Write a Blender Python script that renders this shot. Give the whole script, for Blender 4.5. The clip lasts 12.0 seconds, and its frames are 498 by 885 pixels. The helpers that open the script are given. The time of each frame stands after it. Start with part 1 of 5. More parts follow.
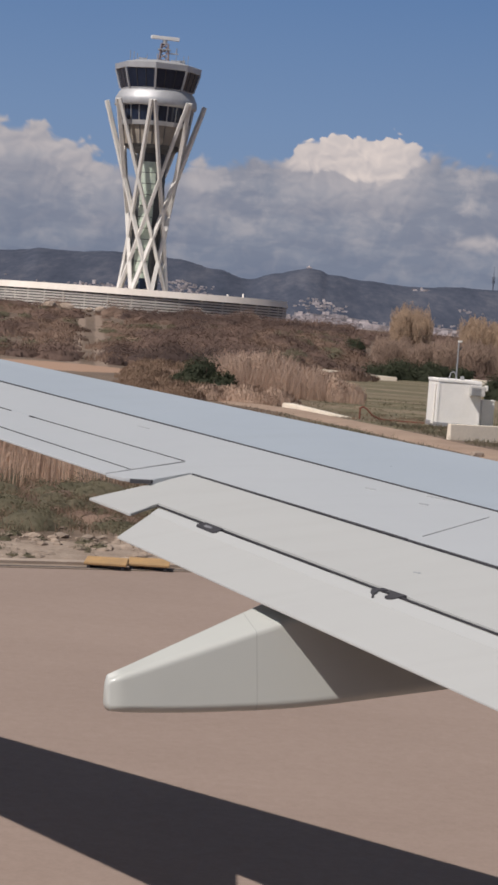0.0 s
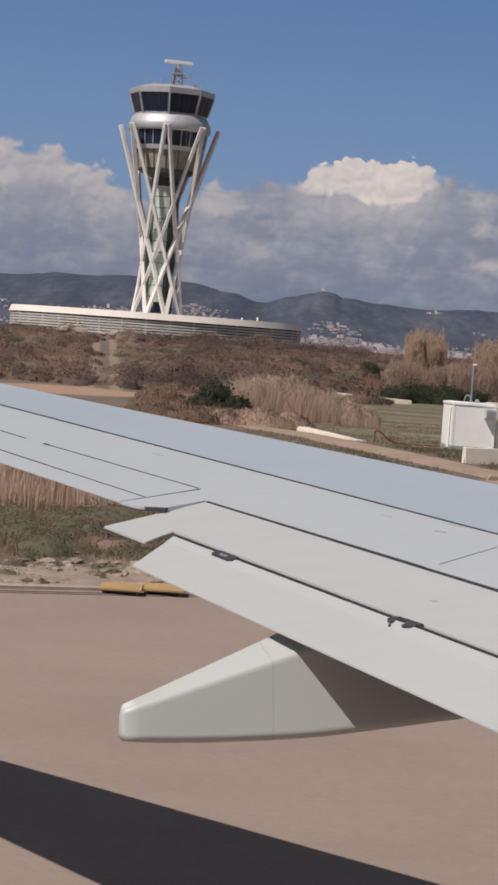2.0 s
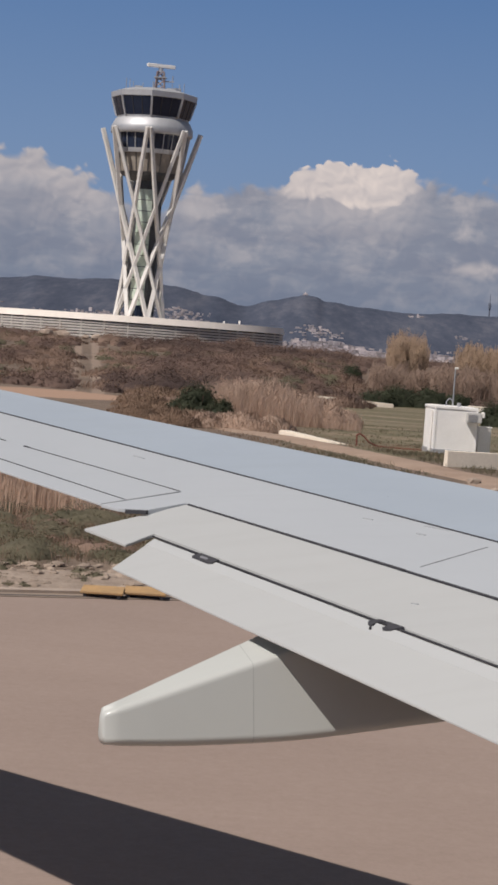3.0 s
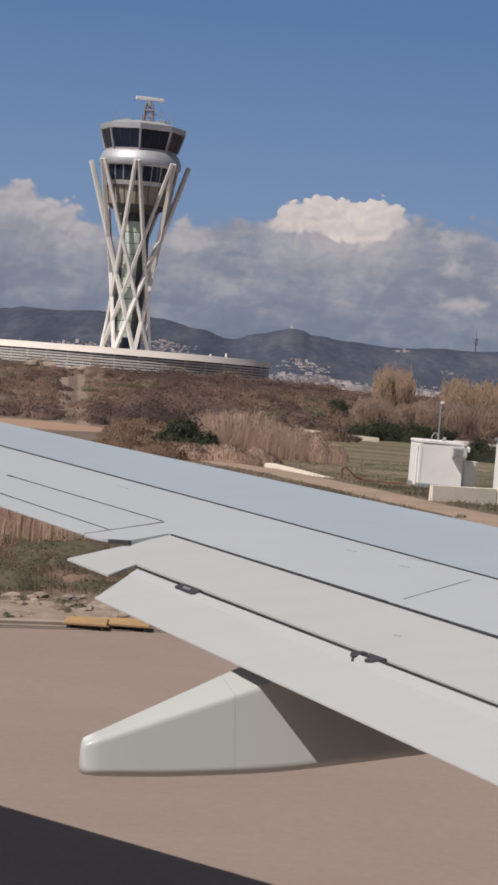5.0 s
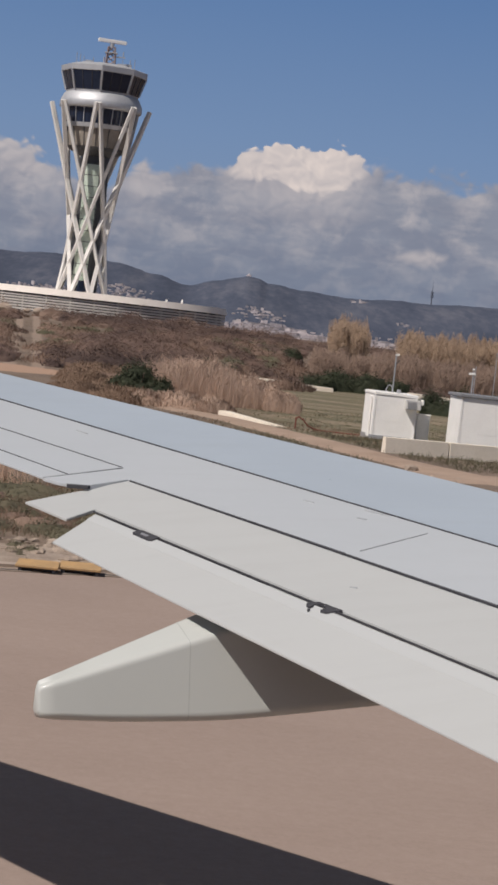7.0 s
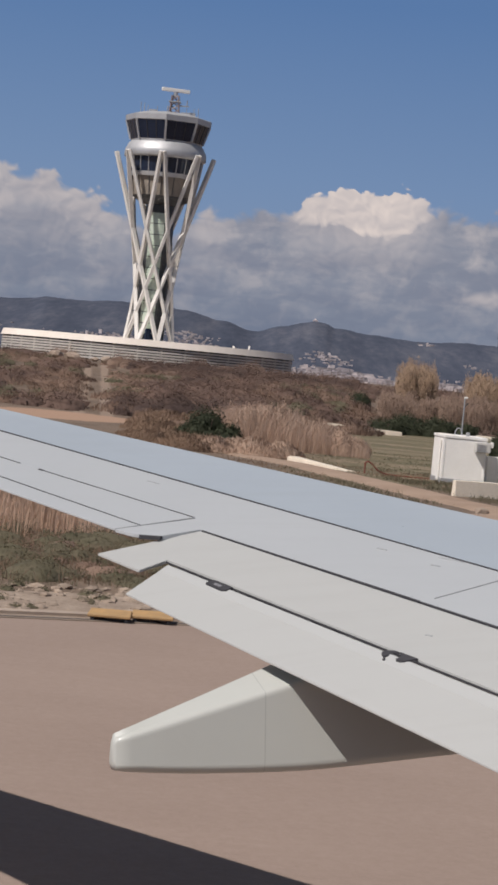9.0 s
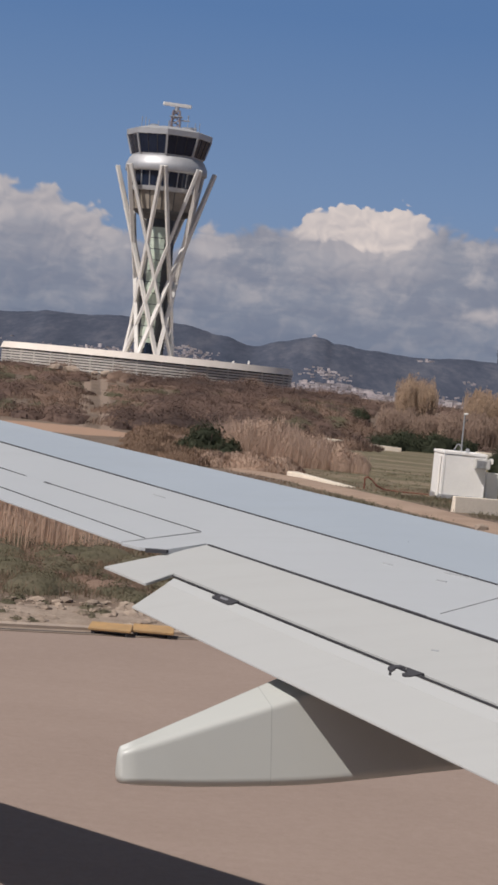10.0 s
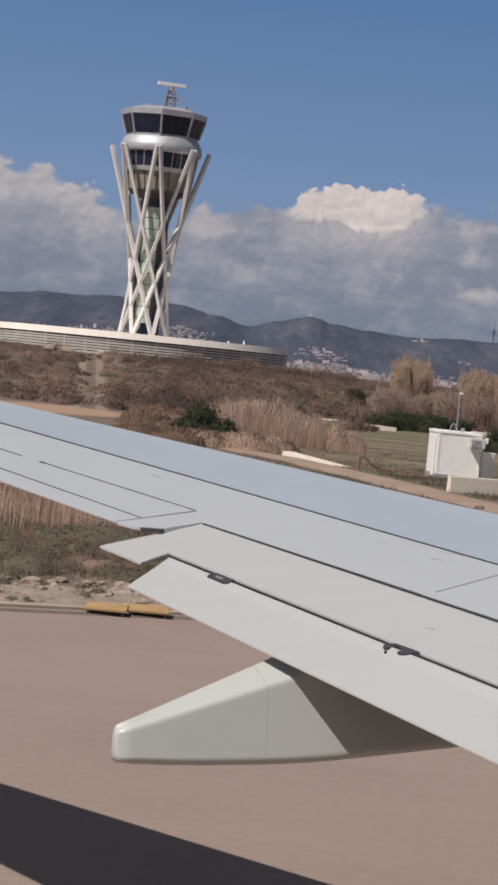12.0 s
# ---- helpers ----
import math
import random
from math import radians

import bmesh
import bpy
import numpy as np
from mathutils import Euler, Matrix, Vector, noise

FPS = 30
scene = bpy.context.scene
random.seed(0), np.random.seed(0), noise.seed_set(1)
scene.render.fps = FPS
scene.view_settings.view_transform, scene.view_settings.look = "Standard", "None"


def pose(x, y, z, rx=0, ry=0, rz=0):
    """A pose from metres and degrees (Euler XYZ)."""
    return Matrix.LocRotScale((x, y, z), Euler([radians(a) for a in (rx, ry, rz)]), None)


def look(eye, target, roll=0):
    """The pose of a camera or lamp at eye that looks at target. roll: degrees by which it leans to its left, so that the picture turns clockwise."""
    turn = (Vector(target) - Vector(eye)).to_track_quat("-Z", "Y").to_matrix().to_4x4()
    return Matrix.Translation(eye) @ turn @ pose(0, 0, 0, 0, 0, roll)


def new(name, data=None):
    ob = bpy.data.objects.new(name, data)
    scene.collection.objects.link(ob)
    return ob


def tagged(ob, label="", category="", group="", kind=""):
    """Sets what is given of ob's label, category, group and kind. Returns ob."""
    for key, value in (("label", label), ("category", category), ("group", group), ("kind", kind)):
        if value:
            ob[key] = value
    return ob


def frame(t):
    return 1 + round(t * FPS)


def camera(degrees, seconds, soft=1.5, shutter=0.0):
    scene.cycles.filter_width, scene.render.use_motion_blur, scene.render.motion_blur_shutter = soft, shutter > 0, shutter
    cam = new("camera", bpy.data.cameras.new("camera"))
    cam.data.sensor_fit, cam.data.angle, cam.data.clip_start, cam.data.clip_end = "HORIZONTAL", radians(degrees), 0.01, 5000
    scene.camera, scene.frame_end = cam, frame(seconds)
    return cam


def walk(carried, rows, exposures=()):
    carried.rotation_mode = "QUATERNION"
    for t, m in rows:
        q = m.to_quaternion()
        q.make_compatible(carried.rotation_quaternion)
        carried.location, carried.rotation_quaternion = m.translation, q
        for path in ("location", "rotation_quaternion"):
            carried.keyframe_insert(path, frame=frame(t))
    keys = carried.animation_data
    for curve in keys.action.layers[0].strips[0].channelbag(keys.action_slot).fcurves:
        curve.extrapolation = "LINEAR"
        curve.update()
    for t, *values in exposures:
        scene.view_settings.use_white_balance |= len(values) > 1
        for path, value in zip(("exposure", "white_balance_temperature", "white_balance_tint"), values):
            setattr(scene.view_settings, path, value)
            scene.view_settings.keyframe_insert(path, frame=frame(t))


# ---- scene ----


# ======== camera ========
def aim(x, y, z, yaw, pitch, roll):
    a, b = radians(yaw), radians(pitch)
    ahead = Vector((math.sin(a) * math.cos(b), math.cos(a) * math.cos(b), math.sin(b)))
    return look((x, y, z), Vector((x, y, z)) + ahead, roll)


cam = camera(12.903, 12.0, soft=3.0)
walk(cam, [
    (0.0, aim(0.015, -0.089, 3.979, -0.716, -3.162, 4.334)),
    (0.5, aim(0.005, -0.090, 3.971, -1.117, -3.313, 4.085)),
    (1.0, aim(0.032, 0.014, 3.966, -1.105, -2.648, 3.255)),
    (1.3, aim(0.009, -0.046, 3.970, -0.538, -3.231, 4.302)),
    (1.5, aim(0.010, 0.007, 3.958, -0.517, -2.507, 4.649)),
    (2.0, aim(0.009, -0.027, 3.999, -1.142, -2.584, 4.140)),
    (2.5, aim(0.006, -0.021, 3.973, -0.414, -2.444, 4.756)),
    (3.0, aim(0.017, -0.001, 3.993, -0.684, -2.460, 4.196)),
    (3.1, aim(-0.018, -0.043, 3.997, -0.019, -3.389, 4.895)),
    (3.2, aim(-0.005, -0.005, 3.982, -0.396, -1.912, 5.351)),
    (4.8, aim(0.016, 0.028, 3.969, -0.290, -1.710, 4.894)),
    (5.0, aim(0.028, 0.011, 3.980, -0.379, -1.575, 4.671)),
    (5.5, aim(0.002, 0.030, 3.985, 0.015, -2.070, 5.417)),
    (6.0, aim(-0.007, -0.014, 3.984, 0.176, -1.746, 5.757)),
    (6.5, aim(-0.023, 0.008, 3.983, 0.636, -2.408, 6.311)),
    (7.0, aim(-0.017, -0.015, 3.986, 0.974, -2.820, 6.272)),
    (7.5, aim(-0.015, -0.019, 3.996, 0.088, -2.086, 6.605)),
    (7.7, aim(-0.016, -0.005, 3.994, 0.155, -2.022, 6.769)),
    (9.3, aim(-0.048, 0.016, 4.006, -1.037, -1.791, 5.160)),
    (9.5, aim(-0.060, -0.013, 4.008, -0.893, -1.753, 5.364)),
    (10.0, aim(-0.079, -0.014, 3.995, -0.933, -1.436, 5.674)),
    (10.5, aim(-0.071, 0.017, 4.003, -0.921, -1.723, 5.428)),
    (11.0, aim(-0.084, 0.021, 3.986, -0.977, -1.261, 5.333)),
    (11.5, aim(-0.074, 0.031, 3.984, -0.913, -1.491, 5.473)),
    (12.0, aim(-0.077, -0.015, 3.989, -0.761, -1.939, 5.570)),
], exposures=[(0.0, -0.05), (12.0, -0.05)])

# ======== sun and sky ========
SUN_TURN, SUN_UP = 50.0, 52.0      # the light travels 50 degrees to the right of +Y
sun = new("sun", bpy.data.lights.new("sun", "SUN"))
sun.data.energy, sun.data.angle, sun.data.color = 4.3, radians(0.53), (1.0, 0.935, 0.885)
_l = Vector((math.sin(radians(SUN_TURN)) * math.cos(radians(SUN_UP)),
             math.cos(radians(SUN_TURN)) * math.cos(radians(SUN_UP)), -math.sin(radians(SUN_UP))))
sun.matrix_world = look((0, 0, 60), Vector((0, 0, 60)) + _l)

world = bpy.data.worlds.new("world")
scene.world = world
world.use_nodes = True


class Nodes:
    """Short hand for a node tree."""

    def __init__(self, tree):
        self.tree = tree

    def add(self, kind, ins=None):
        n = self.tree.nodes.new(kind)
        for k, v in (ins or {}).items():
            self.put(n.inputs[k], v)
        return n

    def put(self, socket, v):
        if isinstance(v, bpy.types.NodeSocket):
            self.tree.links.new(v, socket)
        elif isinstance(v, bpy.types.Node):
            self.tree.links.new(v.outputs[0], socket)
        else:
            socket.default_value = v

    def math(self, op, a, b=0.0, c=0.0, clamp=False):
        n = self.add("ShaderNodeMath")
        n.operation, n.use_clamp = op, clamp
        for i, v in enumerate((a, b, c)):
            self.put(n.inputs[i], v)
        return n.outputs[0]

    def step(self, v, lo, hi, a=0.0, b=1.0):
        n = self.add("ShaderNodeMapRange")
        n.interpolation_type = "SMOOTHSTEP"
        for i, x in enumerate((v, lo, hi, a, b)):
            self.put(n.inputs[i], x)
        return n.outputs[0]

    def mix(self, f, a, b, blend="MIX"):
        n = self.add("ShaderNodeMix")
        n.data_type, n.blend_type = "RGBA", blend
        self.put(n.inputs[0], f)
        self.put(n.inputs[6], a)
        self.put(n.inputs[7], b)
        return n.outputs[2]

    def ramp(self, v, stops, how="LINEAR"):
        n = self.add("ShaderNodeValToRGB")
        n.color_ramp.interpolation = how
        e = n.color_ramp.elements
        while len(e) < len(stops):
            e.new(0.5)
        for i, (p, c) in enumerate(stops):
            e[i].position = p
            e[i].color = (c, c, c, 1) if not isinstance(c, tuple) else (*c, 1)
        self.put(n.inputs[0], v)
        return n.outputs[0]

    def noise(self, vec, scale, detail=6.0, rough=0.55, dist=0.0, out=0):
        n = self.add("ShaderNodeTexNoise", {"Scale": scale, "Detail": detail, "Roughness": rough, "Distortion": dist})
        self.put(n.inputs["Vector"], vec)
        return n.outputs[out]


def build_sky():
    tree = world.node_tree
    tree.nodes.clear()
    N = Nodes(tree)
    sky = N.add("ShaderNodeTexSky")
    sky.sky_type, sky.sun_disc, sky.sun_elevation, sky.sun_rotation = "NISHITA", False, radians(SUN_UP), radians(SUN_TURN + 180)
    sky.altitude, sky.air_density, sky.dust_density, sky.ozone_density = 0.0, 1.0, 0.4, 3.0
    vec = N.add("ShaderNodeTexCoord").outputs["Generated"]
    sep = N.add("ShaderNodeSeparateXYZ", {0: vec})
    az = N.math("MULTIPLY", N.math("ARCTAN2", sep.outputs[0], sep.outputs[1]), 180 / math.pi)
    el = N.math("MULTIPLY", N.math("ARCSINE", sep.outputs[2]), 180 / math.pi)
    # plain blue of the air, deeper with height
    blue = N.ramp(N.math("DIVIDE", el, 30.0, clamp=True),
                  [(0.0, (0.25, 0.32, 0.44)), (0.17, (0.175, 0.270, 0.45)), (0.32, (0.105, 0.200, 0.40)), (1.0, (0.04, 0.10, 0.26))])
    over = N.mix(0.62, N.mix(1.0, sky.outputs[0], (0.05, 0.05, 0.05, 1), "MULTIPLY"), (0.146, 0.147, 0.160, 1))
    air = N.mix(N.step(el, 11.0, 22.0), blue, over)
    # bank of cumulus along the horizon: its upper outline over the bearing, in degrees of height
    p = N.add("ShaderNodeCombineXYZ", {0: az, 1: N.math("MULTIPLY", el, 1.25), 2: 0.0}).outputs[0]
    warp = N.noise(p, 1.1, 2.0, 0.45, 0.0, 1)

    def billow(dx, dy):
        """Heaped round lumps at three sizes."""
        q = N.add("ShaderNodeVectorMath", {0: p, 1: (dx, dy, 0.0)})
        q = N.add("ShaderNodeVectorMath", {0: q.outputs[0], 1: N.add("ShaderNodeVectorMath", {0: warp, 1: (0.5, 0.5, 0.0)}).outputs[0]}).outputs[0]
        total = 1.0
        for scale, part_of in ((0.95, 0.42), (2.1, 0.30), (4.6, 0.14), (9.0, 0.025)):
            v = N.add("ShaderNodeTexVoronoi")
            v.voronoi_dimensions, v.feature = "2D", "SMOOTH_F1"
            v.inputs["Scale"].default_value, v.inputs["Smoothness"].default_value = scale, 0.6
            N.put(v.inputs["Vector"], q)
            total = N.math("SUBTRACT", total, N.math("MULTIPLY", v.outputs["Distance"], part_of))
        return total
    heap = billow(0.0, 0.0)
    heap_lit = billow(-0.10, 0.16)
    relief = N.math("SUBTRACT", heap, heap_lit)
    wob = N.noise(p, 0.55, 4.0, 0.55)
    azw = N.math("ADD", az, N.math("MULTIPLY", N.math("SUBTRACT", N.noise(p, 1.6, 3.0, 0.5), 0.5), 0.35))
    tops = [(-30, 3.2), (-16, 4.2), (-10, 4.5), (-8.2, 4.9), (-7.5, 4.7), (-6.8, 4.8), (-6.4, 4.4), (-5.4, 4.2), (-4.9, 3.85), (-4.3, 3.7), (-3.7, 3.3),
            (-3.1, 3.65), (-2.7, 4.05), (-2.2, 3.95), (-1.7, 4.1), (-1.1, 4.4), (-0.45, 4.3), (0.0, 4.75), (0.45, 4.6), (1.0, 5.02), (2.0, 5.02),
            (2.6, 5.08), (3.0, 4.85), (3.42, 4.70), (4.4, 4.72), (5.6, 4.56), (9, 4.5), (16, 3.6), (30, 3.0)]
    top = N.math("MULTIPLY", N.ramp(N.math("DIVIDE", N.math("ADD", azw, 30.0), 60.0, clamp=True),
                                    [((a + 30) / 60, h / 6.0) for a, h in tops]), 6.0)
    under = N.math("SUBTRACT", N.math("ADD", top, N.math("MULTIPLY", N.math("SUBTRACT", heap, 0.62), 1.15)), el)
    # how brightly each cloud's crown is lit
    crown = N.ramp(N.math("DIVIDE", N.math("ADD", azw, 30.0), 60.0, clamp=True),
                   [((a + 30) / 60, v) for a, v in [(-30, 0.5), (-9, 0.48), (-7, 0.48), (-5.2, 0.5), (-4.4, 0.15), (-3.4, 0.1), (-2.8, 0.42),
                                                    (-2.3, 0.5), (-1.7, 0.1), (-0.7, 0.1), (-0.25, 0.75), (0.6, 1.0), (2.6, 1.0), (3.2, 0.85),
                                                    (3.7, 0.15), (6, 0.1), (30, 0.4)]])
    cover = N.step(under, 0.0, N.math("SUBTRACT", 0.42, N.math("MULTIPLY", crown, 0.34)))
    cover = N.math("MULTIPLY", cover, N.step(N.math("ADD", el, wob), -0.2, 0.9, 0.8, 1.0))
    # sunlit crowns end below in a fairly flat border, softer on the small clouds
    low = N.math("MULTIPLY", N.ramp(N.math("DIVIDE", N.math("ADD", azw, 30.0), 60.0, clamp=True),
                                    [((a + 30) / 60, h / 6.0) for a, h in [(-30, 2.6), (-9, 3.3), (-7, 3.75), (-5.5, 3.4), (-4.6, 2.9), (-3.0, 3.15), (-2.2, 3.2), (-1.2, 3.2),
                                                                          (-0.3, 3.95), (0.9, 3.95), (1.3, 3.85), (2.1, 3.78), (2.5, 3.85), (2.95, 4.1), (3.4, 4.4), (30, 2.5)]]), 6.0)
    flat = N.add("ShaderNodeCombineXYZ", {0: N.math("MULTIPLY", az, 0.42), 1: N.math("MULTIPLY", el, 1.5), 2: 3.0}).outputs[0]
    bands = N.noise(flat, 1.25, 4.0, 0.5, 0.3)
    soft_edge = N.math("ADD", 0.10, N.math("MULTIPLY", N.math("SUBTRACT", 1.0, crown), 0.55))
    over_low = N.math("ADD", N.math("SUBTRACT", el, low), N.math("MULTIPLY", N.math("SUBTRACT", heap, 0.62), 0.4))
    lit = N.math("MULTIPLY", N.math("MULTIPLY", crown, 0.80), N.step(over_low, N.math("MULTIPLY", soft_edge, -1.0), soft_edge))
    dx, dy = N.math("DIVIDE", N.math("SUBTRACT", azw, 4.75), 0.85), N.math("DIVIDE", N.math("SUBTRACT", el, 2.4), 0.26)
    away = N.math("ADD", N.math("SQRT", N.math("ADD", N.math("MULTIPLY", dx, dx), N.math("MULTIPLY", dy, dy))), N.math("SUBTRACT", wob, 0.5))
    gleam = N.step(N.math("SUBTRACT", away, N.math("MULTIPLY", N.math("SUBTRACT", heap, 0.62), 1.1)), 0.1, 1.25, 0.38, 0.0)
    patch = N.math("MULTIPLY", N.step(N.math("ADD", N.math("MULTIPLY", bands, 0.35), N.math("MULTIPLY", N.noise(p, 0.8, 5.0, 0.55, 0.3), 0.65)), 0.44, 0.68), N.step(el, 1.0, 3.4, 0.06, 0.36))
    halo = N.math("MULTIPLY", crown, N.step(over_low, -1.5, 0.1, 0.0, 0.34))
    lit = N.math("MAXIMUM", N.math("MAXIMUM", lit, halo), N.math("MAXIMUM", patch, gleam))
    lit = N.math("ADD", lit, N.math("MULTIPLY", relief, N.math("ADD", 0.26, N.math("MULTIPLY", lit, 0.80))), clamp=True)
    grey = N.mix(N.step(N.math("ADD", el, wob), 1.2, 3.6), (0.195, 0.228, 0.305, 1), (0.255, 0.275, 0.342, 1))
    grey = N.mix(N.step(bands, 0.36, 0.60, 1.0, 0.0), grey, N.mix(1.0, grey, (0.88, 0.89, 0.92, 1), "MULTIPLY"))
    cloud = N.mix(lit, grey, (0.74, 0.645, 0.605, 1))
    colour = N.mix(cover, air, cloud)
    out = N.add("ShaderNodeBackground", {0: colour, 1: 1.0})
    N.add("ShaderNodeOutputWorld", {0: out.outputs[0]})


build_sky()

# ======== materials ========


def material(name, build):
    m = bpy.data.materials.new(name)
    m.use_nodes = True
    N = Nodes(m.node_tree)
    b = m.node_tree.nodes["Principled BSDF"]
    pos = N.add("ShaderNodeTexCoord").outputs["Object"]
    build(N, b, pos)
    return m


def bump(N, b, height, strength, distance=0.02):
    n = N.add("ShaderNodeBump", {"Strength": strength, "Distance": distance, "Height": height})
    N.put(b.inputs["Normal"], n.outputs[0])


def varied(c1, c2, scale, rough=0.8, metal=0.0, fine=8.0, bumps=0.0, dist=0.01, coat=0.0, spread=0.0):
    """Two tones mixed by coarse and fine grain, with optional relief and a change from piece to piece."""
    def build(N, b, pos):
        a = N.noise(pos, scale, 5.0, 0.6)
        f = N.noise(pos, scale * fine, 4.0, 0.6)
        k = N.step(N.math("ADD", N.math("MULTIPLY", a, 0.65), N.math("MULTIPLY", f, 0.35)), 0.33, 0.67)
        col = N.mix(k, (*c1, 1), (*c2, 1))
        if spread:
            isl = N.add("ShaderNodeNewGeometry").outputs["Random Per Island"]
            g = N.math("ADD", 1.0 - spread / 2, N.math("MULTIPLY", isl, spread))
            col = N.mix(1.0, col, N.add("ShaderNodeCombineColor", {0: g, 1: g, 2: g}).outputs[0], "MULTIPLY")
        N.put(b.inputs["Base Color"], col)
        b.inputs["Roughness"].default_value, b.inputs["Metallic"].default_value = rough, metal
        b.inputs["Coat Weight"].default_value = coat
        if bumps:
            bump(N, b, f, bumps, dist)
    return build


def paint(c, dirt, rough=0.32, coat=0.25, streak=1.0):
    """Aircraft paint: faint streaks along the airflow, fine dust."""
    def build(N, b, pos):
        m = N.add("ShaderNodeMapping", {"Vector": pos})
        m.inputs["Rotation"].default_value = (0, 0, radians(-24))
        m.inputs["Scale"].default_value = (0.35, 4.0, 1.0)
        s = N.noise(m.outputs[0], 2.2, 6.0, 0.6)
        d = N.noise(pos, 1.1, 6.0, 0.6)
        k = N.math("MULTIPLY", N.step(N.math("ADD", N.math("MULTIPLY", s, 0.6), N.math("MULTIPLY", d, 0.4)), 0.45, 0.75), 0.55 * streak)
        N.put(b.inputs["Base Color"], N.mix(k, (*c, 1), (*dirt, 1)))
        N.put(b.inputs["Roughness"], N.step(d, 0.2, 0.8, rough - 0.06, rough + 0.12))
        b.inputs["Coat Weight"].default_value, b.inputs["Coat Roughness"].default_value = coat, 0.12
        bump(N, b, N.noise(pos, 3.0, 2.0), 0.03, 0.02)
    return build


M = {}


def thin(name, share=0.4):
    """Let light pass through a plant material as it does through dry leaves."""
    tree = M[name].node_tree
    b = tree.nodes["Principled BSDF"]
    t = tree.nodes.new("ShaderNodeBsdfTranslucent")
    tree.links.new(b.inputs["Base Color"].links[0].from_socket, t.inputs["Color"])
    m = tree.nodes.new("ShaderNodeMixShader")
    m.inputs[0].default_value = share
    tree.links.new(b.outputs[0], m.inputs[1])
    tree.links.new(t.outputs[0], m.inputs[2])
    tree.links.new(m.outputs[0], tree.nodes["Material Output"].inputs["Surface"])


M["wing_grey"] = material("grey wing paint", paint((0.381, 0.429, 0.482), (0.346, 0.381, 0.422)))
M["wing_white"] = material("pale wing paint", paint((0.468, 0.489, 0.508), (0.426, 0.441, 0.456)))
M["flap_white"] = material("off-white flap paint", paint((0.458, 0.464, 0.456), (0.411, 0.413, 0.404)))
M["fairing"] = material("glossy off-white fairing paint", paint((0.482, 0.492, 0.466), (0.434, 0.441, 0.414), 0.40, 0.16, 0.6))
M["fairing_joint"] = material("sealed joint in off-white paint", varied((0.36, 0.37, 0.355), (0.40, 0.41, 0.39), 30, 0.6))
# also coloured as the shade in the flap slots and roller cut-outs
M["gap"] = material("dark sealant and painted gap shade", varied((0.034, 0.034, 0.040), (0.052, 0.051, 0.058), 20, 0.8))
M["flap_nose"] = material("smooth pale flap nose paint", paint((0.476, 0.484, 0.480), (0.436, 0.440, 0.434), 0.30, 0.25, 0.6))
M["smudge"] = material("grey smear of sealant", varied((0.30, 0.31, 0.33), (0.40, 0.41, 0.42), 30, 0.6))
M["fitting"] = material("bare grey metal fitting", varied((0.20, 0.20, 0.215), (0.27, 0.27, 0.285), 40, 0.5, 0.2))


def asphalt(N, b, pos):
    big = N.noise(pos, 0.25, 5.0, 0.6)
    m = N.add("ShaderNodeMapping", {"Vector": pos})
    m.inputs["Rotation"].default_value = (0, 0, radians(-24))
    m.inputs["Scale"].default_value = (0.06, 1.1, 1.0)
    lane = N.noise(m.outputs[0], 1.0, 5.0, 0.55)
    grain = N.noise(pos, 22.0, 4.0, 0.75)
    chips = N.noise(pos, 7.0, 4.0, 0.7)
    k = N.math("ADD", N.math("MULTIPLY", big, 0.25), N.math("ADD", N.math("MULTIPLY", lane, 0.12), N.math("MULTIPLY", N.math("ADD", grain, chips), 0.315)))
    N.put(b.inputs["Base Color"], N.ramp(k, [(0.28, (0.228, 0.167, 0.134)), (0.5, (0.291, 0.218, 0.179)), (0.72, (0.354, 0.270, 0.224))]))
    b.inputs["Roughness"].default_value = 0.9
    bump(N, b, grain, 0.25, 0.01)


M["asphalt"] = material("worn dusty asphalt", asphalt)
M["joint"] = material("bitumen joint filler", varied((0.07, 0.06, 0.055), (0.11, 0.095, 0.085), 3, 0.8))
M["yellow_line"] = material("faded yellow marking paint", varied((0.52, 0.30, 0.10), (0.38, 0.24, 0.12), 2.5, 0.75, fine=14))


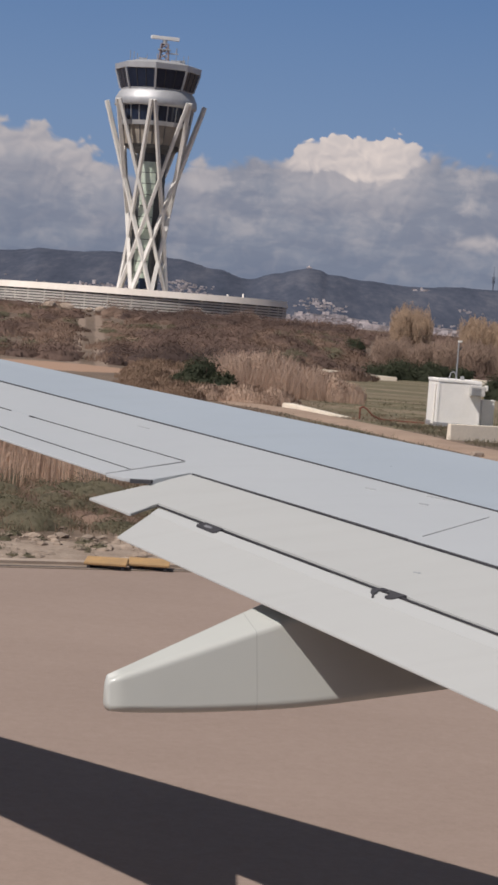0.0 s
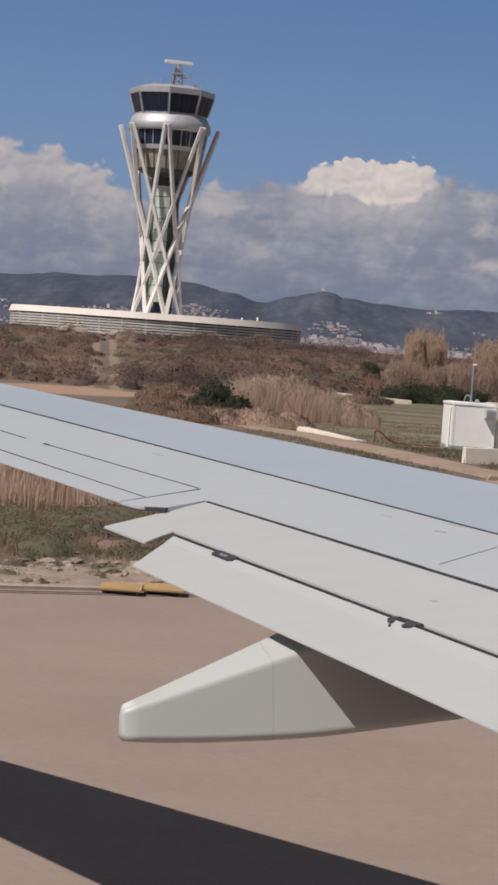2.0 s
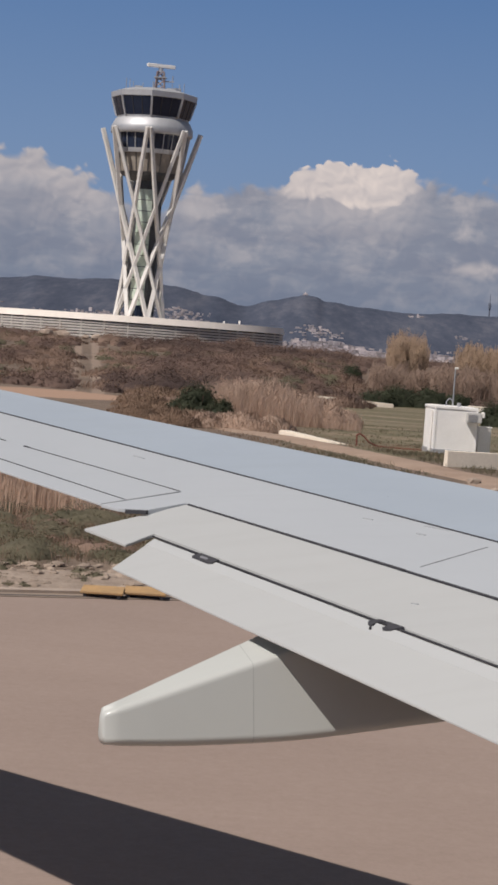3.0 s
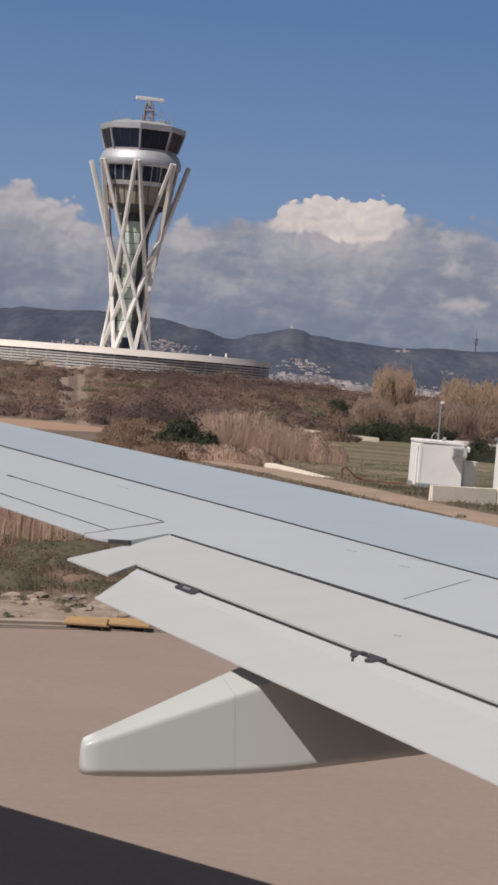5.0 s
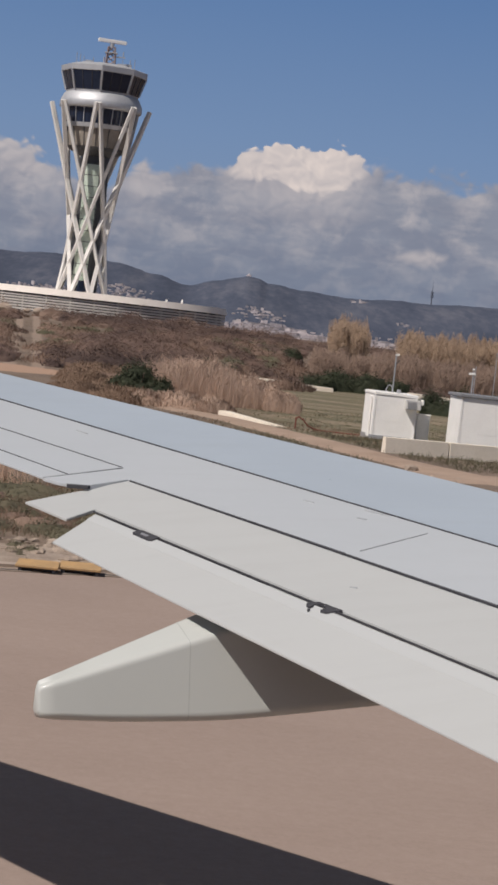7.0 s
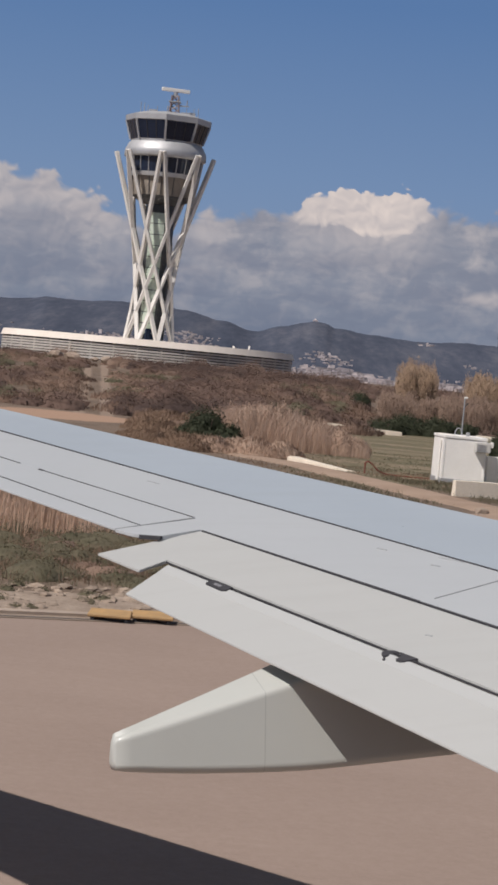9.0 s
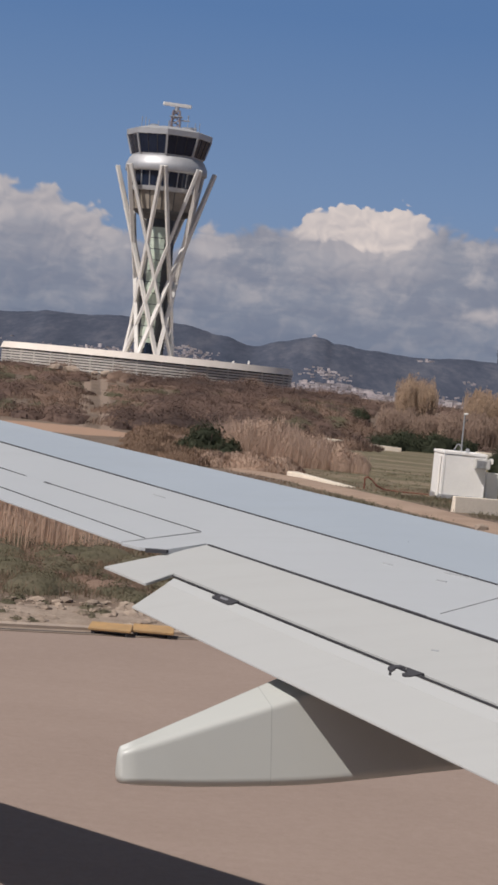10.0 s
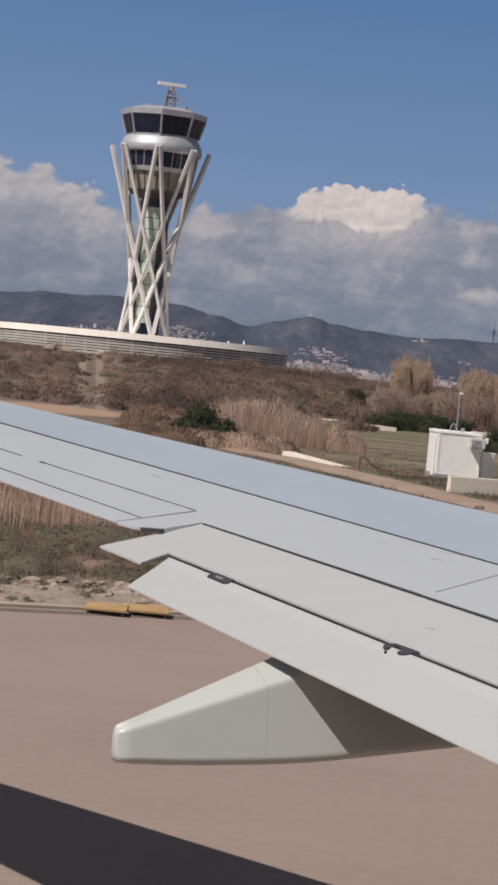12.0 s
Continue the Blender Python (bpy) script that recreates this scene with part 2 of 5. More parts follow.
def earth(N, b, pos):
    """Dry ground: bare earth, straw and, on the mown field, short green grass."""
    sep = N.add("ShaderNodeSeparateXYZ", {0: pos})
    a = N.noise(pos, 0.12, 6.0, 0.62)
    f = N.noise(pos, 1.6, 6.0, 0.65)
    m = N.add("ShaderNodeMapping", {"Vector": pos})
    m.inputs["Scale"].default_value = (0.05, 0.35, 1.0)
    band = N.noise(m.outputs[0], 1.0, 5.0, 0.6)
    dry = N.ramp(N.math("ADD", N.math("MULTIPLY", a, 0.5), N.math("MULTIPLY", f, 0.5)),
                 [(0.34, (0.085, 0.062, 0.045)), (0.5, (0.16, 0.115, 0.083)), (0.66, (0.24, 0.175, 0.128))])
    lawn = N.ramp(N.math("ADD", N.math("MULTIPLY", band, 0.6), N.math("MULTIPLY", f, 0.4)),
                  [(0.38, (0.084, 0.078, 0.040)), (0.49, (0.150, 0.126, 0.073)), (0.60, (0.275, 0.205, 0.142))])
    far = N.math("ADD", sep.outputs[1], N.math("MULTIPLY", a, 30.0))
    field = N.math("MULTIPLY", N.step(far, 97.0, 103.0), N.step(far, 205.0, 225.0, 1.0, 0.0))
    field = N.math("MULTIPLY", field, N.step(N.math("ADD", sep.outputs[0], N.math("MULTIPLY", a, 8.0)), 1.0, 9.0))
    col = N.mix(field, dry, lawn)
    # two wheel ruts climbing the mound and the bare sandy patch at its foot
    x, y = sep.outputs[0], sep.outputs[1]
    across = N.math("ABSOLUTE", N.math("ADD", N.math("ADD", x, N.math("MULTIPLY", y, 0.0885)), N.math("MULTIPLY", N.math("SUBTRACT", a, 0.5), 0.6)))
    rut = N.step(N.math("ADD", N.math("ABSOLUTE", N.math("SUBTRACT", across, 0.95)), N.math("MULTIPLY", f, 0.35)), 0.45, 0.75, 1.0, 0.0)
    rut = N.math("MULTIPLY", rut, N.math("MULTIPLY", N.step(y, 143.0, 147.0), N.step(y, 285.0, 300.0, 1.0, 0.0)))
    ex, ey = N.math("DIVIDE", N.math("ADD", x, 14.5), 7.0), N.math("DIVIDE", N.math("SUBTRACT", y, 140.0), 7.5)
    bare = N.step(N.math("ADD", N.math("SQRT", N.math("ADD", N.math("MULTIPLY", ex, ex), N.math("MULTIPLY", ey, ey))), N.math("MULTIPLY", N.math("SUBTRACT", f, 0.5), 0.7)), 0.75, 1.0, 1.0, 0.0)
    col = N.mix(N.math("MULTIPLY", rut, 0.8), col, (0.29, 0.215, 0.165, 1))
    col = N.mix(N.math("MULTIPLY", bare, 0.9), col, (0.39, 0.25, 0.172, 1))
    N.put(b.inputs["Base Color"], col)
    b.inputs["Roughness"].default_value = 0.95
    bump(N, b, f, 0.7, 0.15)


M["earth"] = material("dry earth and grass", earth)
M["sand"] = material("bare sandy earth", varied((0.37, 0.268, 0.20), (0.29, 0.205, 0.15), 0.4, 0.95, fine=9, bumps=0.5, dist=0.1))
M["verge"] = material("trodden pale verge earth", varied((0.30, 0.235, 0.185), (0.21, 0.165, 0.13), 0.6, 0.95, fine=10, bumps=0.4, dist=0.05))
# wall behind the louvres, base colour darkened for the shade between slats
M["recess"] = material("grey wall with painted-in shade", varied((0.12, 0.115, 0.11), (0.16, 0.15, 0.14), 0.3, 0.8))
M["edging"] = material("pale dusty concrete edging", varied((0.42, 0.335, 0.27), (0.31, 0.245, 0.20), 0.5, 0.95, fine=9, bumps=0.3, dist=0.02))
M["stone"] = material("pale limestone rubble", varied((0.36, 0.285, 0.225), (0.23, 0.175, 0.135), 1.5, 0.9, bumps=0.6, dist=0.05, spread=0.4))
M["concrete"] = material("weathered pale concrete", varied((0.80, 0.715, 0.60), (0.69, 0.61, 0.50), 0.7, 0.9, fine=12, bumps=0.3))
M["straw"] = material("dry straw-coloured reed", varied((0.30, 0.205, 0.145), (0.225, 0.15, 0.105), 0.5, 0.9, spread=0.35))
M["reed_near"] = material("rust-tinged dry reed", varied((0.68, 0.49, 0.37), (0.52, 0.365, 0.27), 0.35, 0.9, spread=0.4))
M["reed_pale"] = material("pale pinkish dry reed", varied((0.60, 0.44, 0.345), (0.47, 0.335, 0.255), 0.4, 0.9, spread=0.3))
M["plume"] = material("pale golden cane plumes", varied((0.465, 0.335, 0.232), (0.31, 0.222, 0.163), 0.9, 0.9, spread=0.35))
M["drift"] = material("faded pinkish dry grass", varied((0.30, 0.205, 0.155), (0.23, 0.155, 0.118), 0.08, 0.95, spread=0.2))
M["cane"] = material("brown dry cane stalks", varied((0.265, 0.188, 0.148), (0.35, 0.252, 0.196), 0.5, 0.9, spread=0.3))
M["scrub"] = material("brown leafless scrub", varied((0.088, 0.061, 0.055), (0.272, 0.182, 0.145), 0.055, 0.95, fine=5.0, spread=0.18))
M["scrub_pale"] = material("pale dry scrub", varied((0.36, 0.25, 0.19), (0.19, 0.130, 0.102), 0.08, 0.95, fine=5.0, spread=0.2))
M["weeds"] = material("grey-green weeds", varied((0.138, 0.128, 0.080), (0.200, 0.172, 0.116), 0.8, 0.9, spread=0.3))
M["leaf"] = material("dark green leaves", varied((0.040, 0.050, 0.026), (0.062, 0.070, 0.036), 0.5, 0.8, spread=0.5))
M["ac_grey"] = material("pale grey enamel", varied((0.62, 0.60, 0.57), (0.52, 0.50, 0.48), 3, 0.5))
M["white_wall"] = material("white painted panel", varied((0.93, 0.90, 0.86), (0.86, 0.83, 0.79), 1.2, 0.6, fine=10))
M["grey_roof"] = material("grey roof sheet", varied((0.20, 0.20, 0.21), (0.27, 0.27, 0.28), 1.5, 0.6))
M["grey_metal"] = material("galvanised metal", varied((0.40, 0.40, 0.41), (0.52, 0.52, 0.53), 4, 0.45, 0.5))
M["dark_metal"] = material("dark grey metal", varied((0.05, 0.05, 0.055), (0.08, 0.08, 0.085), 3, 0.5, 0.3))
M["rust"] = material("rusty red pipe", varied((0.20, 0.06, 0.04), (0.13, 0.045, 0.03), 3, 0.7))
M["strut"] = material("white painted tower strut", varied((0.74, 0.71, 0.67), (0.62, 0.59, 0.55), 0.3, 0.6, fine=8))
M["cladding"] = material("satin aluminium cladding", varied((0.47, 0.47, 0.48), (0.56, 0.56, 0.57), 0.4, 0.58, 0.55))
M["panel"] = material("beige cladding panel", varied((0.33, 0.285, 0.235), (0.25, 0.215, 0.18), 0.5, 0.7))
M["dark_glass"] = material("dark tinted glazing", varied((0.012, 0.020, 0.042), (0.022, 0.032, 0.060), 0.3, 0.10))
M["dark_glass"].node_tree.nodes["Principled BSDF"].inputs["Specular IOR Level"].default_value = 0.4
M["green_glass"] = material("pale green stair glazing", varied((0.60, 0.66, 0.56), (0.44, 0.52, 0.43), 0.5, 0.4, coat=0.2))
M["core"] = material("dark core cladding", varied((0.05, 0.052, 0.055), (0.08, 0.08, 0.082), 0.4, 0.5))
M["cream"] = material("cream concrete parapet", varied((0.86, 0.78, 0.70), (0.76, 0.69, 0.61), 0.15, 0.85, fine=10))
M["slat"] = material("grey louvre slat", varied((0.66, 0.61, 0.56), (0.56, 0.52, 0.48), 0.2, 0.7))
M["antenna_red"] = material("red and white mast paint", varied((0.16, 0.09, 0.085), (0.30, 0.27, 0.27), 0.9, 0.6))
M["hangar_roof"] = material("brushed metal hangar roof", varied((0.40, 0.40, 0.42), (0.48, 0.48, 0.50), 0.05, 0.4, 0.5))
M["logo_red"] = material("red painted emblem", varied((0.45, 0.05, 0.05), (0.38, 0.05, 0.05), 0.5, 0.6))
M["sign_black"] = material("black sign face", varied((0.015, 0.015, 0.015), (0.03, 0.03, 0.028), 5, 0.5))
M["sign_yellow"] = material("yellow sign paint", varied((0.75, 0.58, 0.05), (0.68, 0.50, 0.05), 5, 0.5))
M["blue_band"] = material("blue reflective sleeve", varied((0.02, 0.05, 0.30), (0.03, 0.07, 0.36), 6, 0.4))
M["yellow_post"] = material("yellow plastic", varied((0.62, 0.42, 0.06), (0.52, 0.35, 0.06), 6, 0.5))
M["board"] = material("orange-yellow painted board", varied((0.49, 0.30, 0.13), (0.37, 0.235, 0.115), 3, 0.7, fine=6))


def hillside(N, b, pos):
    """Woods with haze put into their blue-grey colour: soft mottling with darker groves and paler clearings."""
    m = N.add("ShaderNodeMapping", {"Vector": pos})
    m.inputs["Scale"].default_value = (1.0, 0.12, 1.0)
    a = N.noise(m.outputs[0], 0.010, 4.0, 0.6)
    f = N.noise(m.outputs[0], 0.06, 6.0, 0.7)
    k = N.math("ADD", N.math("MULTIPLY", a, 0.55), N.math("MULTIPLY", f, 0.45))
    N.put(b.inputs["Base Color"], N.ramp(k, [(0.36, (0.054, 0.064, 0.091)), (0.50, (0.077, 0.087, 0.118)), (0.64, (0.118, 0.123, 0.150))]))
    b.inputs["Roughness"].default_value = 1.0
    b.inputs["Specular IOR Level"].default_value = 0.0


# mast steel, hills and houses: distance haze is mixed into each base colour
M["far_steel"] = material("steel with painted blue-grey haze", varied((0.10, 0.11, 0.14), (0.13, 0.14, 0.17), 0.1, 0.9))
M["hill"] = material("wooded hillside with painted haze", hillside)
M["town"] = material("pale town houses with painted haze", varied((0.50, 0.435, 0.425), (0.31, 0.275, 0.285), 0.02, 0.9, spread=0.8))
for kind in ("drift", "straw", "reed_near", "reed_pale", "plume", "cane", "scrub", "scrub_pale", "weeds", "leaf"):
    thin(kind)

# ======== building helpers ========


def mesh_of(name, bm, mat, smooth=False):
    me = bpy.data.meshes.new(name)
    bm.normal_update()
    bm.to_mesh(me)
    bm.free()
    me.materials.append(mat)
    if smooth:
        me.polygons.foreach_set("use_smooth", [True] * len(me.polygons))
    return me


def part(name, bm, mat, parent=None, label="", smooth=False):
    ob = new(name, mesh_of(name, bm, mat, smooth))
    if parent is not None:
        ob.parent = parent
    if label:
        tagged(ob, label)
    return ob


def thing(name, at=(0, 0, 0), turn=0.0, label="", category="", group="", kind=""):
    ob = new(name)
    ob.empty_display_size = 0.2
    ob.matrix_world = pose(*at, 0, 0, turn)
    return tagged(ob, label, category, group, kind)


def raw(name, verts, faces, mat, parent=None, smooth=False, normals=None):
    me = bpy.data.meshes.new(name)
    me.from_pydata([tuple(v) for v in verts], [], [tuple(f) for f in faces])
    me.materials.append(mat)
    if smooth:
        me.polygons.foreach_set("use_smooth", [True] * len(me.polygons))
    if normals:
        me.polygons.foreach_set("use_smooth", [True] * len(me.polygons))
        me.normals_split_custom_set_from_vertices(normals)
    ob = new(name, me)
    if parent is not None:
        ob.parent = parent
    return ob


def add_box(bm, x0, x1, y0, y1, z0, z1, bevel=0.0):
    m = Matrix.Translation(((x0 + x1) / 2, (y0 + y1) / 2, (z0 + z1) / 2)) @ Matrix.Diagonal((x1 - x0, y1 - y0, z1 - z0, 1))
    vs = bmesh.ops.create_cube(bm, size=1.0, matrix=m)["verts"]
    if bevel:
        es = list({e for v in vs for e in v.link_edges})
        bmesh.ops.bevel(bm, geom=es, offset=bevel, segments=2, affect="EDGES")


def boxed(x0, x1, y0, y1, z0, z1, bevel=0.0):
    bm = bmesh.new()
    add_box(bm, x0, x1, y0, y1, z0, z1, bevel)
    return bm


def add_rod(bm, a, b, r, n=8, r2=None):
    a, b = Vector(a), Vector(b)
    d = b - a
    m = Matrix.Translation((a + b) / 2) @ d.to_track_quat("Z", "Y").to_matrix().to_4x4()
    bmesh.ops.create_cone(bm, cap_ends=True, segments=n, radius1=r, radius2=r if r2 is None else r2, depth=d.length, matrix=m)


def rod(a, b, r, n=8, r2=None):
    bm = bmesh.new()
    add_rod(bm, a, b, r, n, r2)
    return bm


def add_beam(bm, a, b, w, d, out):
    """A square beam from a to b, w wide across, d deep along the direction out."""
    a, b, out = Vector(a), Vector(b), Vector(out)
    ax = (b - a).normalized()
    side = ax.cross(out).normalized()
    up = side.cross(ax).normalized()
    vs = []
    for p in (a, b):
        for s, u in ((-1, -1), (1, -1), (1, 1), (-1, 1)):
            vs.append(bm.verts.new(p + side * (s * w / 2) + up * (u * d / 2)))
    for f in ((3, 2, 1, 0), (4, 5, 6, 7), (0, 1, 5, 4), (1, 2, 6, 5), (2, 3, 7, 6), (3, 0, 4, 7)):
        bm.faces.new([vs[i] for i in f])


def add_rings(bm, rings, closed=True, caps=True):
    """Skin over rings of equally many points."""
    rows = [[bm.verts.new(p) for p in r] for r in rings]
    n = len(rows[0])
    for a, b in zip(rows, rows[1:]):
        for i in range(n if closed else n - 1):
            j = (i + 1) % n
            bm.faces.new((a[i], a[j], b[j], b[i]))
    if caps:
        bm.faces.new(list(reversed(rows[0])))
        bm.faces.new(rows[-1])
    bmesh.ops.recalc_face_normals(bm, faces=bm.faces)


def circle(r, z, n, phase=0.0, cx=0.0, cy=0.0, rx=1.0, ry=1.0):
    return [(cx + r * rx * math.sin(phase + 2 * math.pi * i / n), cy - r * ry * math.cos(phase + 2 * math.pi * i / n), z) for i in range(n)]


def smooth01(v, a, b):
    t = min(max((v - a) / (b - a), 0.0), 1.0)
    return t * t * (3 - 2 * t)


# the aircraft's own axes: h ahead along the taxiway, o outboard over the wing
TURN = radians(24)
HC, HS = math.cos(TURN), math.sin(TURN)


def plan(h, o, z=0.0):
    return Vector((h * HC - o * HS, h * HS + o * HC, z))


def to_ho(x, y):
    return x * HC + y * HS, -x * HS + y * HC


# ======== ground ========
EDGE = 31.6      # outer edge of the pavement, along o


def ground_z(x, y):
    h, o = to_ho(x, y)
    z = -0.06
    z += 0.10 * smooth01(o, EDGE + 0.5, EDGE + 5)
    s = smooth01(x / max(y, 1.0), -0.01, 0.045)         # the mound lies towards the tower
    rise = smooth01(y, 118 + 70 * s, 300)
    z += (3.35 - 0.1 * s) * rise
    far = smooth01(o, EDGE + 2, EDGE + 30) * (1 - smooth01(y, 700, 1200))
    z += far * (0.5 * noise.noise((x * 0.06, y * 0.06, 0.3)) + 0.10 * noise.noise((x * 0.3, y * 0.16, 5.0))) * (0.35 + 0.9 * rise)
    return z


def build_ground():
    ys = [-120, -60, -20, 0, 15, 25]
    y = 30.0
    while y < 4900:
        ys.append(y)
        y *= 1.011 if y < 310 else 1.022 + 0.00006 * y
    ys.append(4950.0)
    us = sorted(set([round(-0.16 + 0.32 * i / 110, 5) for i in range(111)] + [-4, -2, -1, -0.5, -0.3, -0.22, 0.22, 0.3, 0.5, 1, 2, 4]))
    verts, faces = [], []
    for yy in ys:
        span = max(yy, 60.0)
        for u in us:
            x = u * span
            verts.append((x, yy, ground_z(x, yy)))
    n = len(us)
    for j in range(len(ys) - 1):
        for i in range(n - 1):
            a = j * n + i
            faces.append((a, a + 1, a + n + 1, a + n))
    ob = raw("ground", verts, faces, M["earth"], smooth=True)
    tagged(ob, "dry rough ground rising to a brushy mound", "ground", kind="structure")


build_ground()


def pave(name, h0, h1, o0, o1, z0, z1, mat, label, category, parent=None):
    bm = bmesh.new()
    top = [bm.verts.new(plan(h, o, z1)) for h, o in ((h0, o0), (h1, o0), (h1, o1), (h0, o1))]
    bot = [bm.verts.new(plan(h, o, z0)) for h, o in ((h0, o0), (h1, o0), (h1, o1), (h0, o1))]
    bm.faces.new(top)
    bm.faces.new(bot[::-1])
    for i in range(4):
        j = (i + 1) % 4
        bm.faces.new((bot[i], bot[j], top[j], top[i]))
    ob = part(name, bm, mat, parent)
    if parent is None:
        tagged(ob, label, category, kind="structure")
    return ob


taxiway = pave("taxiway", -260, 260, -60, EDGE, -0.3, 0.0, M["asphalt"], "wide worn dusty brown-grey asphalt taxiway", "taxiway")
pave("shoulder", -260, 260, EDGE, EDGE + 0.95, -0.3, 0.014, M["verge"], "thin concrete edge strip beside the taxiway", "kerb")
pave("edge_joint", -260, 260, EDGE + 0.10, EDGE + 0.17, -0.1, 0.020, M["joint"], "dark joint along the pavement edge", "joint")
pave("edge_kerb", -260, 260, EDGE + 0.42, EDGE + 0.72, -0.1, 0.060, M["edging"], "pale worn concrete edging strip", "kerb")

# ======== aircraft wing ========
Z0, ZX, ZY = 0.1708, 0.08813, 0.22429


def wing_z(h, o):
    p = plan(h, o)
    return Z0 + ZX * p.x + ZY * p.y


def hinge(o):
    return 4.85 - 0.371 * (o - 12.09)


def slot(o):
    return 4.44 - 0.304 * (o - 11.57)


def skin_z(h, o, droop):
    z = wing_z(h, o)
    if droop >= 1:
        z -= 0.12 * max(0.0, hinge(o) - h)
    if droop >= 2:
        z -= 0.14 * max(0.0, slot(o) - h)
    return z


def panel(name, outline, droop, thick, mat, parent, label="", bevel=0.012, cuts=1, lift=0.0):
    """A thick skin panel over a plan outline (h, o): its top follows the wing's upper surface."""
    bm = bmesh.new()
    top = [bm.verts.new(plan(h, o, skin_z(h, o, droop) + lift)) for h, o in outline]
    f = bm.faces.new(top)
    if f.normal.z < 0 or f.calc_area() and (f.normal_update() or f.normal.z < 0):
        f.normal_flip()
    ret = bmesh.ops.extrude_face_region(bm, geom=[f])
    vs = [v for v in ret["geom"] if isinstance(v, bmesh.types.BMVert)]
    tk = thick if isinstance(thick, (list, tuple)) else [thick] * len(outline)
    for v in vs:
        k = min(range(len(outline)), key=lambda i: (plan(*outline[i]).xy - v.co.xy).length)
        v.co.z -= tk[k]
    bmesh.ops.recalc_face_normals(bm, faces=bm.faces)
    if bevel:
        bmesh.ops.bevel(bm, geom=list(bm.edges), offset=bevel, segments=2, affect="EDGES")
    return part(name, bm, mat, parent, label)


def lead(o):
    return 6.707 - 0.5099 * (o - 11.317)


def spar(o):
    return 6.217 - 0.4118 * (o - 10.419)


wing = thing("aircraft_wing", (0, 0, 0), 0, "grey and white aircraft wing with slightly lowered double flaps", "wing")
TIP, ROOT = 19.4, 2.0


def tail_line(o):
    return 4.394 - 0.345 * (o - 12.294)


def build_nose():
    """Rounded leading edge and front skin, as one swept tube."""
    bm = bmesh.new()
    rings = []
    for o in (TIP, 17.0, 15.0, 13.0, 11.0, 9.0, 7.0, 4.0, ROOT):
        hl, hs = lead(o), spar(o)
        c = max(hl - hs, 0.15)
        zs, zl = wing_z(hs - 0.0, o), wing_z(hl, o)
        t = 0.16 + 0.035 * (TIP - o)
        ring = [(hs + 0.01, zs), (hs + 0.35 * c, zs + 0.35 * (zl - zs)), (hs + 0.75 * c, zs + 0.75 * (zl - zs)), (hl - 0.03, zl - 0.002),
                (hl + 0.02, zl - 0.02), (hl + 0.035, zl - 0.06), (hl + 0.0, zl - 0.12), (hl - 0.12, zl - 0.18), (hs + 0.01, zs - t)]
        rings.append([plan(h, o, z) for h, z in ring])
    add_rings(bm, rings)
    return part("leading_edge", bm, M["wing_grey"], wing, "bluish-grey leading edge skin", smooth=False)


build_nose()
G = 0.006
panel("wing_skin", [(spar(TIP) - G, TIP), (spar(ROOT) - G, ROOT), (hinge(ROOT) + 0.004, ROOT), (hinge(12.086) + 0.004, 12.086), (4.602, 12.059), (4.457, 12.165),
                    (4.394, 12.294), (4.552, 12.30), (4.905, 12.315), (4.36 + 0.01, 13.74), (4.36 - 0.372 * 5.66, TIP)],
      0, [0.2, 0.35, 0.2, 0.08, 0.03, 0.02, 0.02, 0.03, 0.06, 0.05, 0.05], M["wing_white"], wing, "pale grey wing skin", 0.003)
aileron = panel("aileron", [(4.902, 12.335), (4.35 - 0.372 * 5.66, TIP), (4.223 - 0.345 * 6.1, TIP), (4.558, 12.31)], 0, 0.03, M["wing_white"], wing, "white aileron", 0.002)
# outboard and out of view, the outline is stretched aft to widen the wing's shadow
panel("tab_shadow_ext", [(4.5555, 12.302), (4.2205, 13.262), (4.2205 - 0.345 * 6.1, TIP), (1.45, TIP), (3.625, 12.35), (tail_line(13.58), 13.58), (4.394, 12.294)], 0, 0.012, M["wing_white"], aileron, "", 0.002)


main_flap = panel("main_flap", [(hinge(12.06) - 0.018, 12.07), (hinge(9.58) - 0.03, 9.58), (hinge(4.0) - 0.03, 4.0), (5.42 + 0.3834 * (8.94 - 4.0), 4.0), (5.42, 8.94),
                                (4.541, 11.764), (4.505, 11.758), (4.354, 11.721), (4.234, 12.108), (4.53, 12.085)],
                  1, [0.08, 0.12, 0.12, 0.03, 0.02, 0.02, 0.02, 0.015, 0.015, 0.03], M["flap_white"], wing, "off-white main flap", 0.003)
aft_flap = panel("aft_flap", [(4.515, 11.694), (5.393, 8.888), (5.39 + 0.3095 * 4.9, 4.0), (5.097 + 0.274 * 4.3, 4.0), (5.097, 8.32), (4.216, 11.533)],
                 2, [0.03, 0.06, 0.06, 0.01, 0.01, 0.01], M["flap_white"], wing, "off-white aft flap", 0.002)


